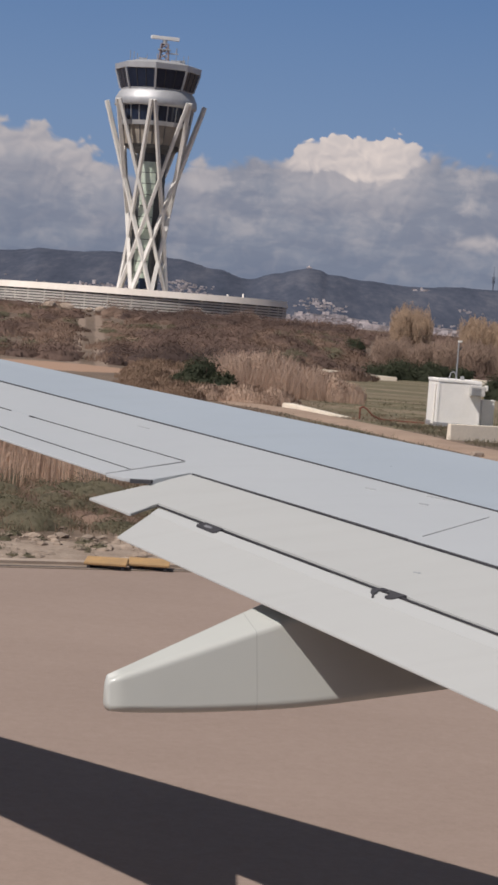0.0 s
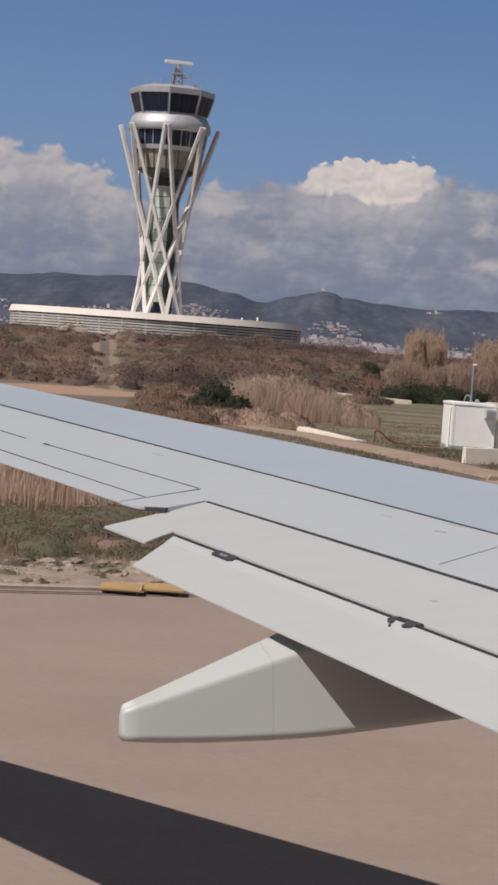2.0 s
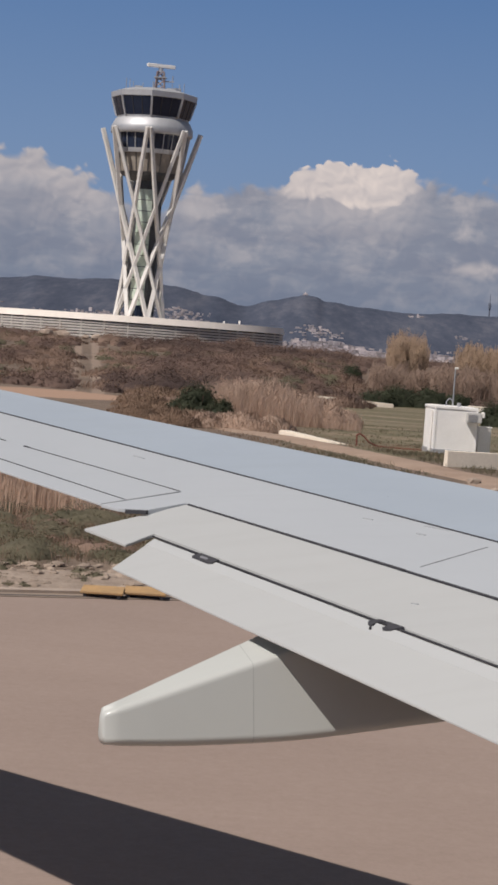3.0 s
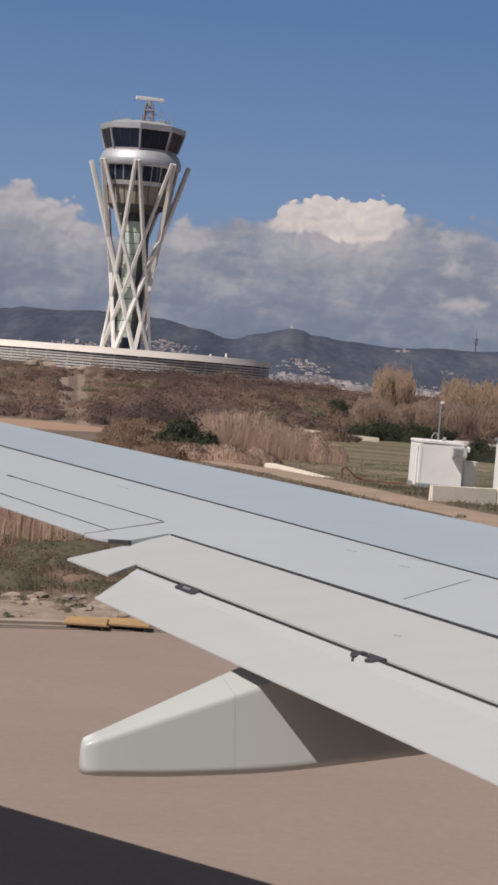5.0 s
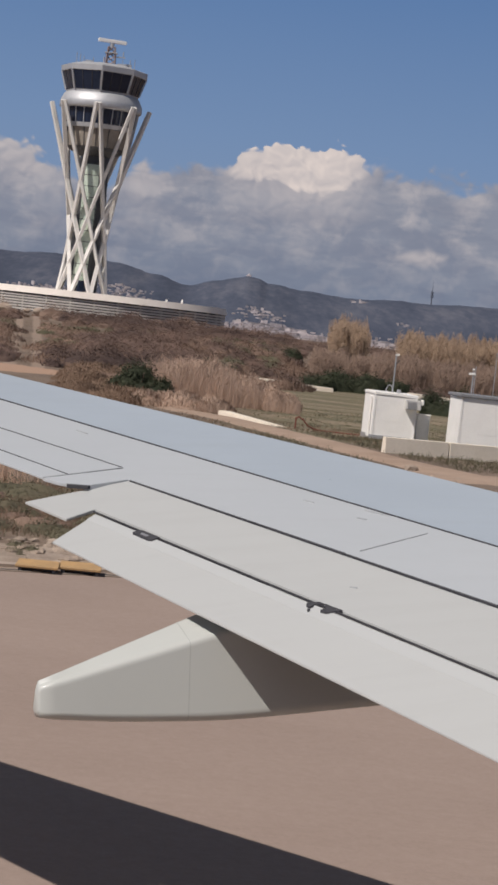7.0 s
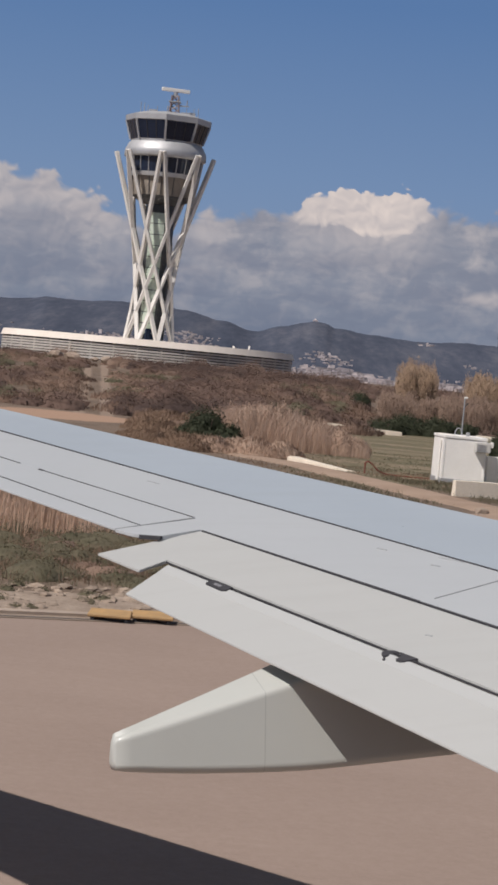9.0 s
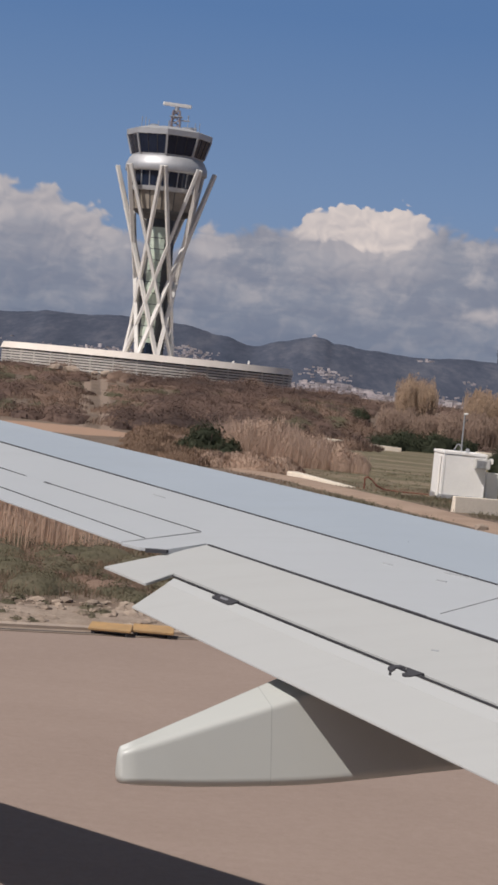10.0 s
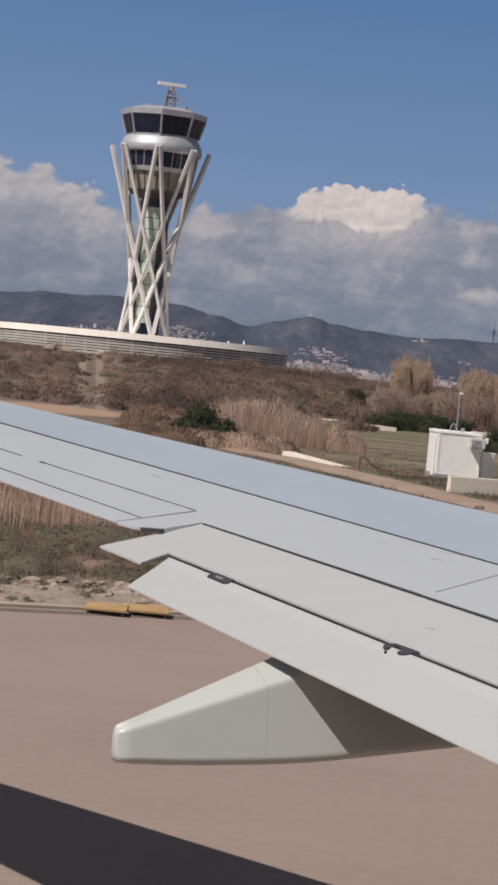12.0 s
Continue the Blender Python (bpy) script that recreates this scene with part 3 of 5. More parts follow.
def build_nose_strip():
    """The paler front fifth of the aft flap's skin."""
    front = [(4.515, 11.694), (5.393, 8.888), (5.39 + 0.3095 * 4.9, 4.0)]
    rear = [(4.216, 11.533), (5.097, 8.32), (5.097 + 0.274 * 4.3, 4.0)]
    bm = bmesh.new()
    rows = []
    for lift in (0.0016, -0.002):
        for v in (0.0, 0.20):
            row = []
            for (h0, o0), (h1, o1) in zip(front, rear):
                a, b = plan(h0, o0, skin_z(h0, o0, 2)), plan(h1, o1, skin_z(h1, o1, 2))
                row.append(bm.verts.new(a.lerp(b, v) + Vector((0, 0, lift))))
            rows.append(row)
    for p, q in ((0, 1), (1, 3), (3, 2), (2, 0)):
        for i in (0, 1):
            bm.faces.new((rows[p][i], rows[p][i + 1], rows[q][i + 1], rows[q][i]))
    bmesh.ops.recalc_face_normals(bm, faces=bm.faces)
    part("nose_skin", bm, M["flap_nose"], aft_flap, "paler nose strip of the aft flap")


build_nose_strip()
# near-black sheets under the flap slots, coloured as the shade inside them
panel("cove", [(hinge(12.03) + 0.12, 12.0), (hinge(4.0) + 0.12, 4.0), (hinge(4.0) - 0.25, 4.0), (hinge(12.0) - 0.22, 12.0)], 1, 0.04, M["gap"], wing, "dark sheet painted as shade in the flap cove", 0, lift=-0.16)
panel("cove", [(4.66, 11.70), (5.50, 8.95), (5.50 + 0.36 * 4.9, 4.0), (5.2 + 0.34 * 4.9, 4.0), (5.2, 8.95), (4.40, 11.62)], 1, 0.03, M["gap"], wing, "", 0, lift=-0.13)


def seam(a, b, wide, droop=0, mat="gap", name="panel_gap", wide2=None):
    """A narrow strip lying on the skin, a few millimetres proud: sealed joints, and painted shade at the flap slots."""
    (h0, o0), (h1, o1) = a, b
    d = Vector((h1 - h0, o1 - o0)).normalized()
    n = Vector((-d.y, d.x)) * wide / 2
    m = n * ((wide2 or wide) / wide)
    bm = bmesh.new()
    vs = []
    for lift in (0.004, -0.004):
        for h, o in ((h0 + n.x, o0 + n.y), (h1 + m.x, o1 + m.y), (h1 - m.x, o1 - m.y), (h0 - n.x, o0 - n.y)):
            vs.append(bm.verts.new(plan(h, o, skin_z(h, o, droop) + lift)))
    for f in ((0, 1, 2, 3), (7, 6, 5, 4), (0, 4, 5, 1), (1, 5, 6, 2), (2, 6, 7, 3), (3, 7, 4, 0)):
        bm.faces.new([vs[i] for i in f])
    bmesh.ops.recalc_face_normals(bm, faces=bm.faces)
    return part(name, bm, M[mat], wing)


# dark strips laid over the flap slots to deepen their shade
seam((hinge(12.06) - 0.008, 12.06), (hinge(10.41) - 0.008, 10.41), 0.009, 1, wide2=0.012)
seam((hinge(10.40) - 0.012, 10.40), (hinge(4.0) - 0.02, 4.0), 0.010, 1, wide2=0.024)
seam((4.52, 11.74), (5.403, 8.915), 0.004, 2, wide2=0.006)
seam((5.403, 8.915), (5.403 + 0.31 * 4.9, 4.0), 0.006, 2, wide2=0.012)
seam((spar(TIP), TIP), (spar(3.0), 3.0), 0.010, wide2=0.014)
seam((4.36, 13.74), (4.907, 12.325), 0.005)
seam((4.36 - 0.372 * 0.2, 13.94), (4.36 - 0.372 * 5.6, TIP), 0.005)
seam((4.355, 13.755), (4.375, 13.705), 0.016, name="hinge_pin")
seam((4.907, 12.325), (4.394, 12.294), 0.008, mat="smudge")
seam((4.555, 12.303), (4.223, 13.26), 0.004)
seam((4.223, 13.26), (4.223 - 0.345 * 6.1, TIP), 0.004)
seam((6.041, 10.56), (5.559, 10.419), 0.006, mat="smudge")
seam((4.913, 13.209), (4.955, 13.112), 0.010, mat="smudge", name="paint_mark")
seam((5.902, 11.053), (5.993, 10.914), 0.010, mat="smudge", name="paint_mark")
seam((5.80, 10.95), (5.835, 10.90), 0.012, mat="smudge", name="paint_mark")
seam((5.655, 11.35), (5.69, 11.29), 0.010, mat="smudge", name="paint_mark")
seam((5.31, 10.02), (5.335, 9.985), 0.008, 1, "smudge", "paint_mark")


def track(o, lobes, label, rollers=()):
    """Cut-out in the aft flap's nose: its shade painted as dark raised lobes behind the slot, a bracket or a roller
    showing in them.
    """
    for lobe in [*lobes, *rollers]:
        metal = lobe in rollers
        lift = 0.0105 if metal else 0.009
        bm = bmesh.new()
        pts = []
        for along_slot, aft in lobe:
            oo = o + along_slot * 0.954
            pts.append((4.515 + (11.694 - oo) * 0.3129 - aft * 0.954, oo - aft * 0.298))
        top = [bm.verts.new(plan(a, b, skin_z(a, b, 2) + lift)) for a, b in pts]
        bot = [bm.verts.new(plan(a, b, skin_z(a, b, 2) - 0.006)) for a, b in pts]
        bm.faces.new(top)
        bm.faces.new(bot[::-1])
        for i in range(len(pts)):
            j = (i + 1) % len(pts)
            bm.faces.new((bot[i], bot[j], top[j], top[i]))
        bmesh.ops.recalc_face_normals(bm, faces=bm.faces)
        part("roller" if metal else "roller_recess", bm, M["fitting" if metal else "gap"], aft_flap, "bare metal roller" if metal else label if lobe is lobes[0] else "")


track(11.235, [[(0.075, -0.020), (-0.085, -0.020), (-0.078, 0.026), (-0.058, 0.038), (0.086, 0.036), (0.094, 0.026)]], "roller recess with painted-on shade in the flap",
      [[(0.040, 0.004), (-0.018, 0.004), (-0.024, 0.012), (-0.018, 0.024), (0.034, 0.024), (0.042, 0.014)]])
track(9.875, [[(0.050, -0.030), (0.084, 0.000), (0.088, 0.018), (0.076, 0.034), (0.056, 0.041), (0.042, 0.037), (0.040, 0.022), (0.050, 0.006), (0.034, -0.006), (0.010, -0.030)],
              [(0.012, -0.034), (-0.115, -0.038), (-0.076, 0.022), (-0.056, 0.034), (-0.032, 0.036), (-0.024, 0.028), (-0.034, 0.008), (-0.022, -0.008)],
              [(0.034, 0.056), (0.024, 0.056), (0.024, 0.065), (0.034, 0.065)]], "roller recess with painted-on shade and a white bracket in it")


def build_fairing():
    """Flap track fairing: a narrow blunt tail that widens and deepens forwards under the flap."""
    ht, oc = 3.795, 10.27
    rows = [(-0.040, 0.065, 1.995, 2.095), (-0.028, 0.100, 1.968, 2.122), (0.05, 0.125, 1.962, 2.148), (0.25, 0.18, 1.964, 2.216), (0.459, 0.235, 1.972, 2.287), (0.81, 0.33, 1.995, 2.406),
            (1.05, 0.39, 2.02, 2.487), (1.30, 0.44, 2.055, 2.565), (1.6, 0.47, 2.095, 2.60), (1.9, 0.48, 2.135, 2.62), (2.4, 0.44, 2.23, 2.64), (2.9, 0.30, 2.40, 2.64)]
    bm = bmesh.new()
    full = rows[:3]
    for i in range(2, len(rows) - 1):
        a, b, c, d = rows[i - 1], rows[i], rows[i + 1], rows[min(i + 2, len(rows) - 1)]
        for q in (0.25, 0.5, 0.75, 1.0):
            full.append(tuple(0.5 * (2 * b[k] + (c[k] - a[k]) * q + (2 * a[k] - 5 * b[k] + 4 * c[k] - d[k]) * q * q + (3 * b[k] - a[k] - 3 * c[k] + d[k]) * q ** 3) for k in range(4)))

    def section(s, w, zb, zt, grow=0.0):
        """Rounded box with flat sides, its top edges leaning outboard."""
        w, zb, zt = w + 2 * grow, zb - grow, zt + grow
        r = min(0.04, w * 0.3, (zt - zb) * 0.2)
        lean, rise = 0.22 * w, 0.06 * (zt - zb)
        corners = ((w / 2 - r, zt - r + 0.26 * w, 0), (-w / 2 + r + lean, zt - r + rise, 90), (-w / 2 + r, zb + r, 180), (w / 2 - r, zb + r, 270))
        arcs = [[(cx + r * math.cos(radians(a0 + 22.5 * k)), cz + r * math.sin(radians(a0 + 22.5 * k))) for k in range(5)] for cx, cz, a0 in corners]
        ring = []
        for arc, after in zip(arcs, arcs[1:] + arcs[:1]):
            (x0, z0), (x1, z1) = arc[-1], after[0]
            ring += [plan(ht + s, oc + x, z) for x, z in arc + [(x0 + (x1 - x0) * q, z0 + (z1 - z0) * q) for q in (0.04, 0.35, 0.65, 0.96)]]
        return ring

    add_rings(bm, [section(*row) for row in full])
    f = part("flap_fairing", bm, M["fairing"], wing, "glossy off-white flap track fairing", smooth=True)
    joint = min(full, key=lambda row: abs(row[0] - 0.70))
    bm = bmesh.new()
    add_rings(bm, [section(*joint, 0.0006), section(joint[0] + 0.004, joint[1] + 0.001, joint[2], joint[3] + 0.001, 0.0006)])
    part("fairing_joint", bm, M["fairing_joint"], f)


build_fairing()


def build_fuselage():
    """The plain hull that the window sits in, behind the eye: unseen, added to block sky light."""
    t = thing("aircraft_fuselage", (0, 0, 0), 0, "unseen plain white aircraft hull beside the wing root", "aircraft")
    bm = bmesh.new()
    rings = []
    for h, k in ((-16, 0.35), (-12, 0.7), (-7, 1.0), (14, 1.0), (18, 0.85), (20.5, 0.4)):
        rings.append([plan(h, -2.12 + 1.9 * k * math.cos(2 * math.pi * i / 40), 3.15 + (1 - k) * 0.6 + 1.95 * k * math.sin(2 * math.pi * i / 40)) for i in range(40)])
    add_rings(bm, rings)
    part("hull", bm, M["fairing"], t, smooth=True)
    for o in (-4.3, 0.35):
        part("wheel", rod(plan(4.0, o, 0.55), plan(4.0, o + 0.3, 0.55), 0.55, 24), M["dark_metal"], t)
        part("gear_leg", rod(plan(4.0, o + 0.15, 0.5), plan(4.0, o + 0.15 + (0.5 if o < -2 else -0.5), 2.0), 0.12, 10), M["grey_metal"], t)


build_fuselage()

bm = bmesh.new()
vs = [bm.verts.new(plan(h, o, wing_z(h, o) + z)) for z in (-0.002, -0.022) for h, o in ((4.485, 12.118), (4.590, 12.050), (4.606, 12.057), (4.490, 12.140))]
for f in ((0, 1, 2, 3), (7, 6, 5, 4), (0, 4, 5, 1), (1, 5, 6, 2), (2, 6, 7, 3), (3, 7, 4, 0)):
    bm.faces.new([vs[i] for i in f])
bmesh.ops.recalc_face_normals(bm, faces=bm.faces)
part("hinge_bracket", bm, M["gap"], wing, "dark hinge bracket at the flap end")

# ======== hills, town and far mast ========
SKYLINE = [(-24, 0.9), (-14, 1.25), (-10, 1.2), (-7.6, 1.32), (-6.9, 1.36), (-6.5, 1.45), (-5.7, 1.43), (-4.6, 1.50), (-3.6, 1.49), (-2.85, 1.43), (-1.9, 1.25), (-1.06, 1.06), (-0.3, 1.26),
           (0.25, 1.40), (0.5, 1.46), (0.75, 1.43), (1.05, 1.33), (1.95, 1.24), (3.28, 1.17), (4.3, 1.24), (5.2, 1.24), (6.1, 1.30), (8, 1.36), (12, 1.1), (24, 0.8)]


def crest(az):
    for (a, e), (b, f) in zip(SKYLINE, SKYLINE[1:]):
        if a <= az <= b:
            t = (az - a) / (b - a)
            t = t * t * (3 - 2 * t)
            return e + (f - e) * t
    return 0.8


def hill_z(az, r):
    top = crest(az) * math.pi / 180 * 4450 + 4.0
    k = smooth01(r, 2800, 4450)
    x, y = r * math.sin(radians(az)), r * math.cos(radians(az))
    ridges = 0.20 * noise.noise((x / 300, y / 1500, 1.0)) + 0.11 * noise.noise((x / 120, y / 800, 4.0))
    edge = 4 * k * (1 - k)
    fine = (0.022 * noise.noise((x / 30, 0, 2.0)) + 0.012 * noise.noise((x / 9, 0, 8.0))) * smooth01(r, 4200, 4450)
    return 3.0 + (top - 3.0) * max(0.0, k ** 1.35 + ridges * edge * (1 - 0.5 * k) + fine * k)


def build_hills():
    azs = [-24 + 48 * i / 700 for i in range(701)]
    rs = [2800 + 1800 * (i / 54) for i in range(55)]
    verts = [(r * math.sin(radians(a)), r * math.cos(radians(a)), hill_z(a, r) if r < 4460 else hill_z(a, 4450) - (r - 4450) * 0.3) for r in rs for a in azs]
    n = len(azs)
    faces = [(j * n + i, j * n + i + 1, j * n + n + i + 1, j * n + n + i) for j in range(len(rs) - 1) for i in range(n - 1)]
    tagged(raw("backdrop", verts, faces, M["hill"], smooth=True), "long wooded hills, blue-grey with painted haze", "hills", kind="structure")


build_hills()


def build_town():
    rng = random.Random(5)
    verts, faces = [], []

    def house(az, r, w, d, h):
        x, y = r * math.sin(radians(az)), r * math.cos(radians(az))
        z = hill_z(az, r) - 1.0
        k = len(verts)
        a = rng.uniform(-0.4, 0.4)
        ca, sa = math.cos(a), math.sin(a)
        for zz in (z, z + h + 1.0):
            for u, v in ((-w, -d), (w, -d), (w, d), (-w, d)):
                verts.append((x + (u * ca - v * sa) / 2, y + (u * sa + v * ca) / 2, zz))
        for f in ((0, 1, 5, 4), (1, 2, 6, 5), (2, 3, 7, 6), (3, 0, 4, 7), (4, 5, 6, 7)):
            faces.append(tuple(k + i for i in f))

    groups = [(0.4, 0.9, 2980, 3260, 200, 3, 6), (1.5, 0.9, 2980, 3300, 260, 3, 7), (2.3, 0.5, 2980, 3200, 90, 4, 8), (3.8, 1.1, 2970, 3250, 260, 3, 7), (4.6, 0.5, 3720, 3780, 12, 1.6, 3.0), (3.3, 0.4, 3500, 3560, 10, 1.6, 3.0), (5.0, 0.9, 3250, 3400, 30, 1.6, 3.2),
              (3.4, 0.3, 4100, 4160, 12, 2, 4), (-4.4, 1.1, 3300, 3560, 240, 2, 5), (-3.3, 0.6, 3200, 3420, 110, 2, 5), (-2.6, 0.6, 3580, 3760, 90, 2, 5), (-3.6, 0.5, 3600, 3720, 30, 2, 4), (6.2, 1.0, 2980, 3250, 200, 3, 7),
              (8.5, 1.6, 2980, 3400, 180, 3, 8), (-8.5, 1.6, 3100, 3600, 150, 2, 6), (0.9, 0.6, 3350, 3520, 70, 2, 5), (1.0, 1.4, 2900, 3010, 200, 3, 6), (3.2, 2.0, 2880, 3000, 260, 3, 7), (5.6, 1.6, 2880, 3000, 180, 3, 7)]
    for az, sp, r0, r1, n, a, b in groups:
        for _ in range(n):
            w = rng.uniform(a, b)
            house(rng.gauss(az, sp * 0.5), rng.uniform(r0, r1), w * rng.uniform(0.7, 1.6), w, rng.uniform(1.2, 2.6) * (2.4 if rng.random() < 0.10 else 1.0))
    ob = raw("town", verts, faces, M["town"])
    tagged(ob, "distant pale houses and flats at the foot of the hills", "town", kind="stuff")


build_town()


def build_far_mast():
    az, r = 5.27, 4440
    x, y, z = r * math.sin(radians(az)), r * math.cos(radians(az)), hill_z(az, r) - 2
    t = thing("telecom_tower", (x, y, z), 0, "far slender telecommunications tower on the hill crest", "tower")
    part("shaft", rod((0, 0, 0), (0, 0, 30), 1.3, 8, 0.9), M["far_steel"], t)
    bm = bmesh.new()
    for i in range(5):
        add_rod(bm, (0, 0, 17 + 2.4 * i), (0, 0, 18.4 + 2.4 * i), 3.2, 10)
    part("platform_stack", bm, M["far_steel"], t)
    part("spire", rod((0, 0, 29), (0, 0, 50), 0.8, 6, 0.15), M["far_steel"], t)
    az, r = 0.5, 4445
    x, y, z = r * math.sin(radians(az)), r * math.cos(radians(az)), hill_z(az, r) - 1
    t = thing("hilltop_building", (x, y, z), 0, "small pale building on the rounded hill top", "building")
    part("wall", boxed(-5, 5, -3, 3, 0, 4.5, 0.2), M["town"], t)
    part("roof", rod((0, 0, 4.5), (0, 0, 7.5), 2.6, 10, 0.6), M["town"], t)


build_far_mast()

# ======== control tower ========


def build_tower(x, y, z):
    t = thing("control_tower", (x, y, z), 0.5, "tall control tower wrapped in white crossing struts, silver glazed cab", "control tower")
    # core with stair glazing
    bm = bmesh.new()
    add_rings(bm, [circle(3.1, -1, 12), circle(3.1, 31.5, 12)])
    core = part("core", bm, M["core"], t, "dark glazed core")
    for i in range(11):
        z0 = 1.5 + i * 2.35
        w = 1.0
        a0 = -0.62 + 0.015 * i
        bm = bmesh.new()
        pts = [(3.22 * math.sin(a0 + w * k / 3 * 1.0 - 0.1), -3.22 * math.cos(a0 + w * k / 3 - 0.1)) for k in range(4)]
        add_rings(bm, [[(px, py, z0) for px, py in pts] + [(px * 0.94, py * 0.94, z0) for px, py in pts[::-1]],
                       [(px, py, z0 + 2.2) for px, py in pts] + [(px * 0.94, py * 0.94, z0 + 2.2) for px, py in pts[::-1]]])
        part("pane", bm, M["green_glass"], core, "pale green stair pane" if i == 0 else "")
    for i in range(14):
        bm = bmesh.new()
        z0 = 1.2 + i * 2.2
        add_rings(bm, [circle(3.2, z0, 12), circle(3.2, z0 + 0.18, 12)])
        part("floor_band", bm, M["dark_metal"], core)
    bm = bmesh.new()
    add_rings(bm, [circle(1.15, 0, 12, 0, 0.2, -2.6), circle(1.15, 2.6, 12, 0, 0.2, -2.6)])
    part("doorway", bm, M["dark_glass"], core)
    # lattice: eight heads, each with two straight struts twisting down to the feet
    for i in range(8):
        a = radians(45 * i)
        head = Vector((10.4 * math.sin(a), -10.4 * math.cos(a), 39.6))
        for s in (-1, 1):
            b = a + s * radians(112.5)
            foot = Vector((5.5 * math.sin(b), -5.5 * math.cos(b), -0.6))
            bm = bmesh.new()
            side = Vector((math.cos(a), math.sin(a), 0)) * (s * 0.32)
            mid = (head + foot) / 2
            add_beam(bm, foot, head + side, 0.68, 0.85, Vector((mid.x, mid.y, 0)) + Vector((head.x, head.y, 0)) * 0.01)
            bmesh.ops.bevel(bm, geom=list(bm.edges), offset=0.06, segments=1, affect="EDGES")
            part("strut", bm, M["strut"], t, "white crossing strut" if i == 0 and s < 0 else "")
    # flared body under the cab
    N8 = 32
    bm = bmesh.new()
    add_rings(bm, [circle(3.6, 29.0, N8), circle(5.7, 30.0, N8), circle(6.3, 30.7, N8)])
    part("underside", bm, M["dark_metal"], t)
    bm = bmesh.new()
    add_rings(bm, [circle(6.2, 30.6, N8), circle(6.9, 34.7, N8)])
    part("panel_band", bm, M["panel"], t, "beige panelled lower storey", smooth=False)
    for i in range(16):
        a = 2 * math.pi * i / 16
        bm = bmesh.new()
        add_beam(bm, (6.28 * math.sin(a), -6.28 * math.cos(a), 30.7), (6.98 * math.sin(a), -6.98 * math.cos(a), 34.7), 0.14, 0.12, (math.sin(a), -math.cos(a), 0))
        part("rib", bm, M["dark_metal"], t)
    bm = bmesh.new()
    add_rings(bm, [circle(7.4, 34.6, N8), circle(7.6, 35.5, N8)])
    part("sill_band", bm, M["cladding"], t, "silver sill band")
    bm = bmesh.new()
    add_rings(bm, [circle(7.5, 35.45, 24), circle(7.9, 38.7, 24)])
    gallery = part("gallery_glazing", bm, M["dark_glass"], t, "dark gallery windows")
    for i in range(24):
        a = 2 * math.pi * (i + 0.5) / 24
        bm = bmesh.new()
        add_beam(bm, (7.52 * math.sin(a), -7.52 * math.cos(a), 35.4), (7.94 * math.sin(a), -7.94 * math.cos(a), 38.7), 0.16, 0.16, (math.sin(a), -math.cos(a), 0))
        part("mullion", bm, M["cladding"], gallery)
    bm = bmesh.new()
    add_rings(bm, [circle(7.8, 38.65, 64), circle(8.55, 38.7, 64), circle(8.72, 38.95, 64), circle(8.72, 40.0, 64), circle(8.62, 40.35, 64), circle(7.95, 41.7, 64), circle(7.6, 41.95, 64)])
    part("silver_ring", bm, M["cladding"], t, "bright silver ring below the cab", smooth=True)
    # cab: eight leaning panes between corner posts
    bm = bmesh.new()
    add_rings(bm, [circle(7.5, 41.8, 8), circle(7.75, 42.4, 8)])
    part("cab_sill", bm, M["cladding"], t)
    for i in range(8):
        a, b = radians(45 * i), radians(45 * i + 45)
        lo = [Vector((7.75 * math.sin(q), -7.75 * math.cos(q), 42.4)) for q in (a, b)]
        hi = [Vector((8.95 * math.sin(q), -8.95 * math.cos(q), 46.3)) for q in (a, b)]
        bm = bmesh.new()
        mid = (a + b) / 2
        inw = Vector((-math.sin(mid), math.cos(mid), 0)) * 0.12
        vs = [bm.verts.new(v) for v in (lo[0], lo[1], hi[1], hi[0], lo[0] + inw, lo[1] + inw, hi[1] + inw, hi[0] + inw)]
        for f in ((0, 1, 2, 3), (7, 6, 5, 4), (0, 4, 5, 1), (1, 5, 6, 2), (2, 6, 7, 3), (3, 7, 4, 0)):
            bm.faces.new([vs[k] for k in f])
        bmesh.ops.recalc_face_normals(bm, faces=bm.faces)
        pane = part("cab_window", bm, M["dark_glass"], t, "dark leaning cab window" if i == 0 else "")
        for k in (1, 2):
            bm = bmesh.new()
            add_beam(bm, lo[0].lerp(lo[1], k / 3), hi[0].lerp(hi[1], k / 3), 0.12, 0.16, -inw)
            part("mullion", bm, M["dark_metal"], pane)
        bm = bmesh.new()
        add_beam(bm, lo[0], hi[0], 0.42, 0.42, (math.sin(a), -math.cos(a), 0))
        part("corner_post", bm, M["cladding"], t)
    bm = bmesh.new()
    add_rings(bm, [circle(8.95, 46.25, 8), circle(9.1, 46.35, 8), circle(9.2, 47.45, 8), circle(8.8, 47.6, 8), circle(6.0, 48.3, 8)])
    part("cab_roof", bm, M["cladding"], t, "silver cab roof edge")
    # lattice mast and radar bar
    cx = 1.0
    bm = bmesh.new()
    for q in range(4):
        u, v = ((-1, -1), (1, -1), (1, 1), (-1, 1))[q]
        u2, v2 = ((1, -1), (1, 1), (-1, 1), (-1, -1))[q]
        add_rod(bm, (cx + 1.05 * u, 1.05 * v, 48.0), (cx + 0.7 * u, 0.7 * v, 52.4), 0.19, 5)
        for k in range(4):
            z0, z1 = 48.2 + k * 1.05, 49.25 + k * 1.05
            f0, f1 = 0.95 - 0.4 * k / 4, 0.95 - 0.4 * (k + 1) / 4
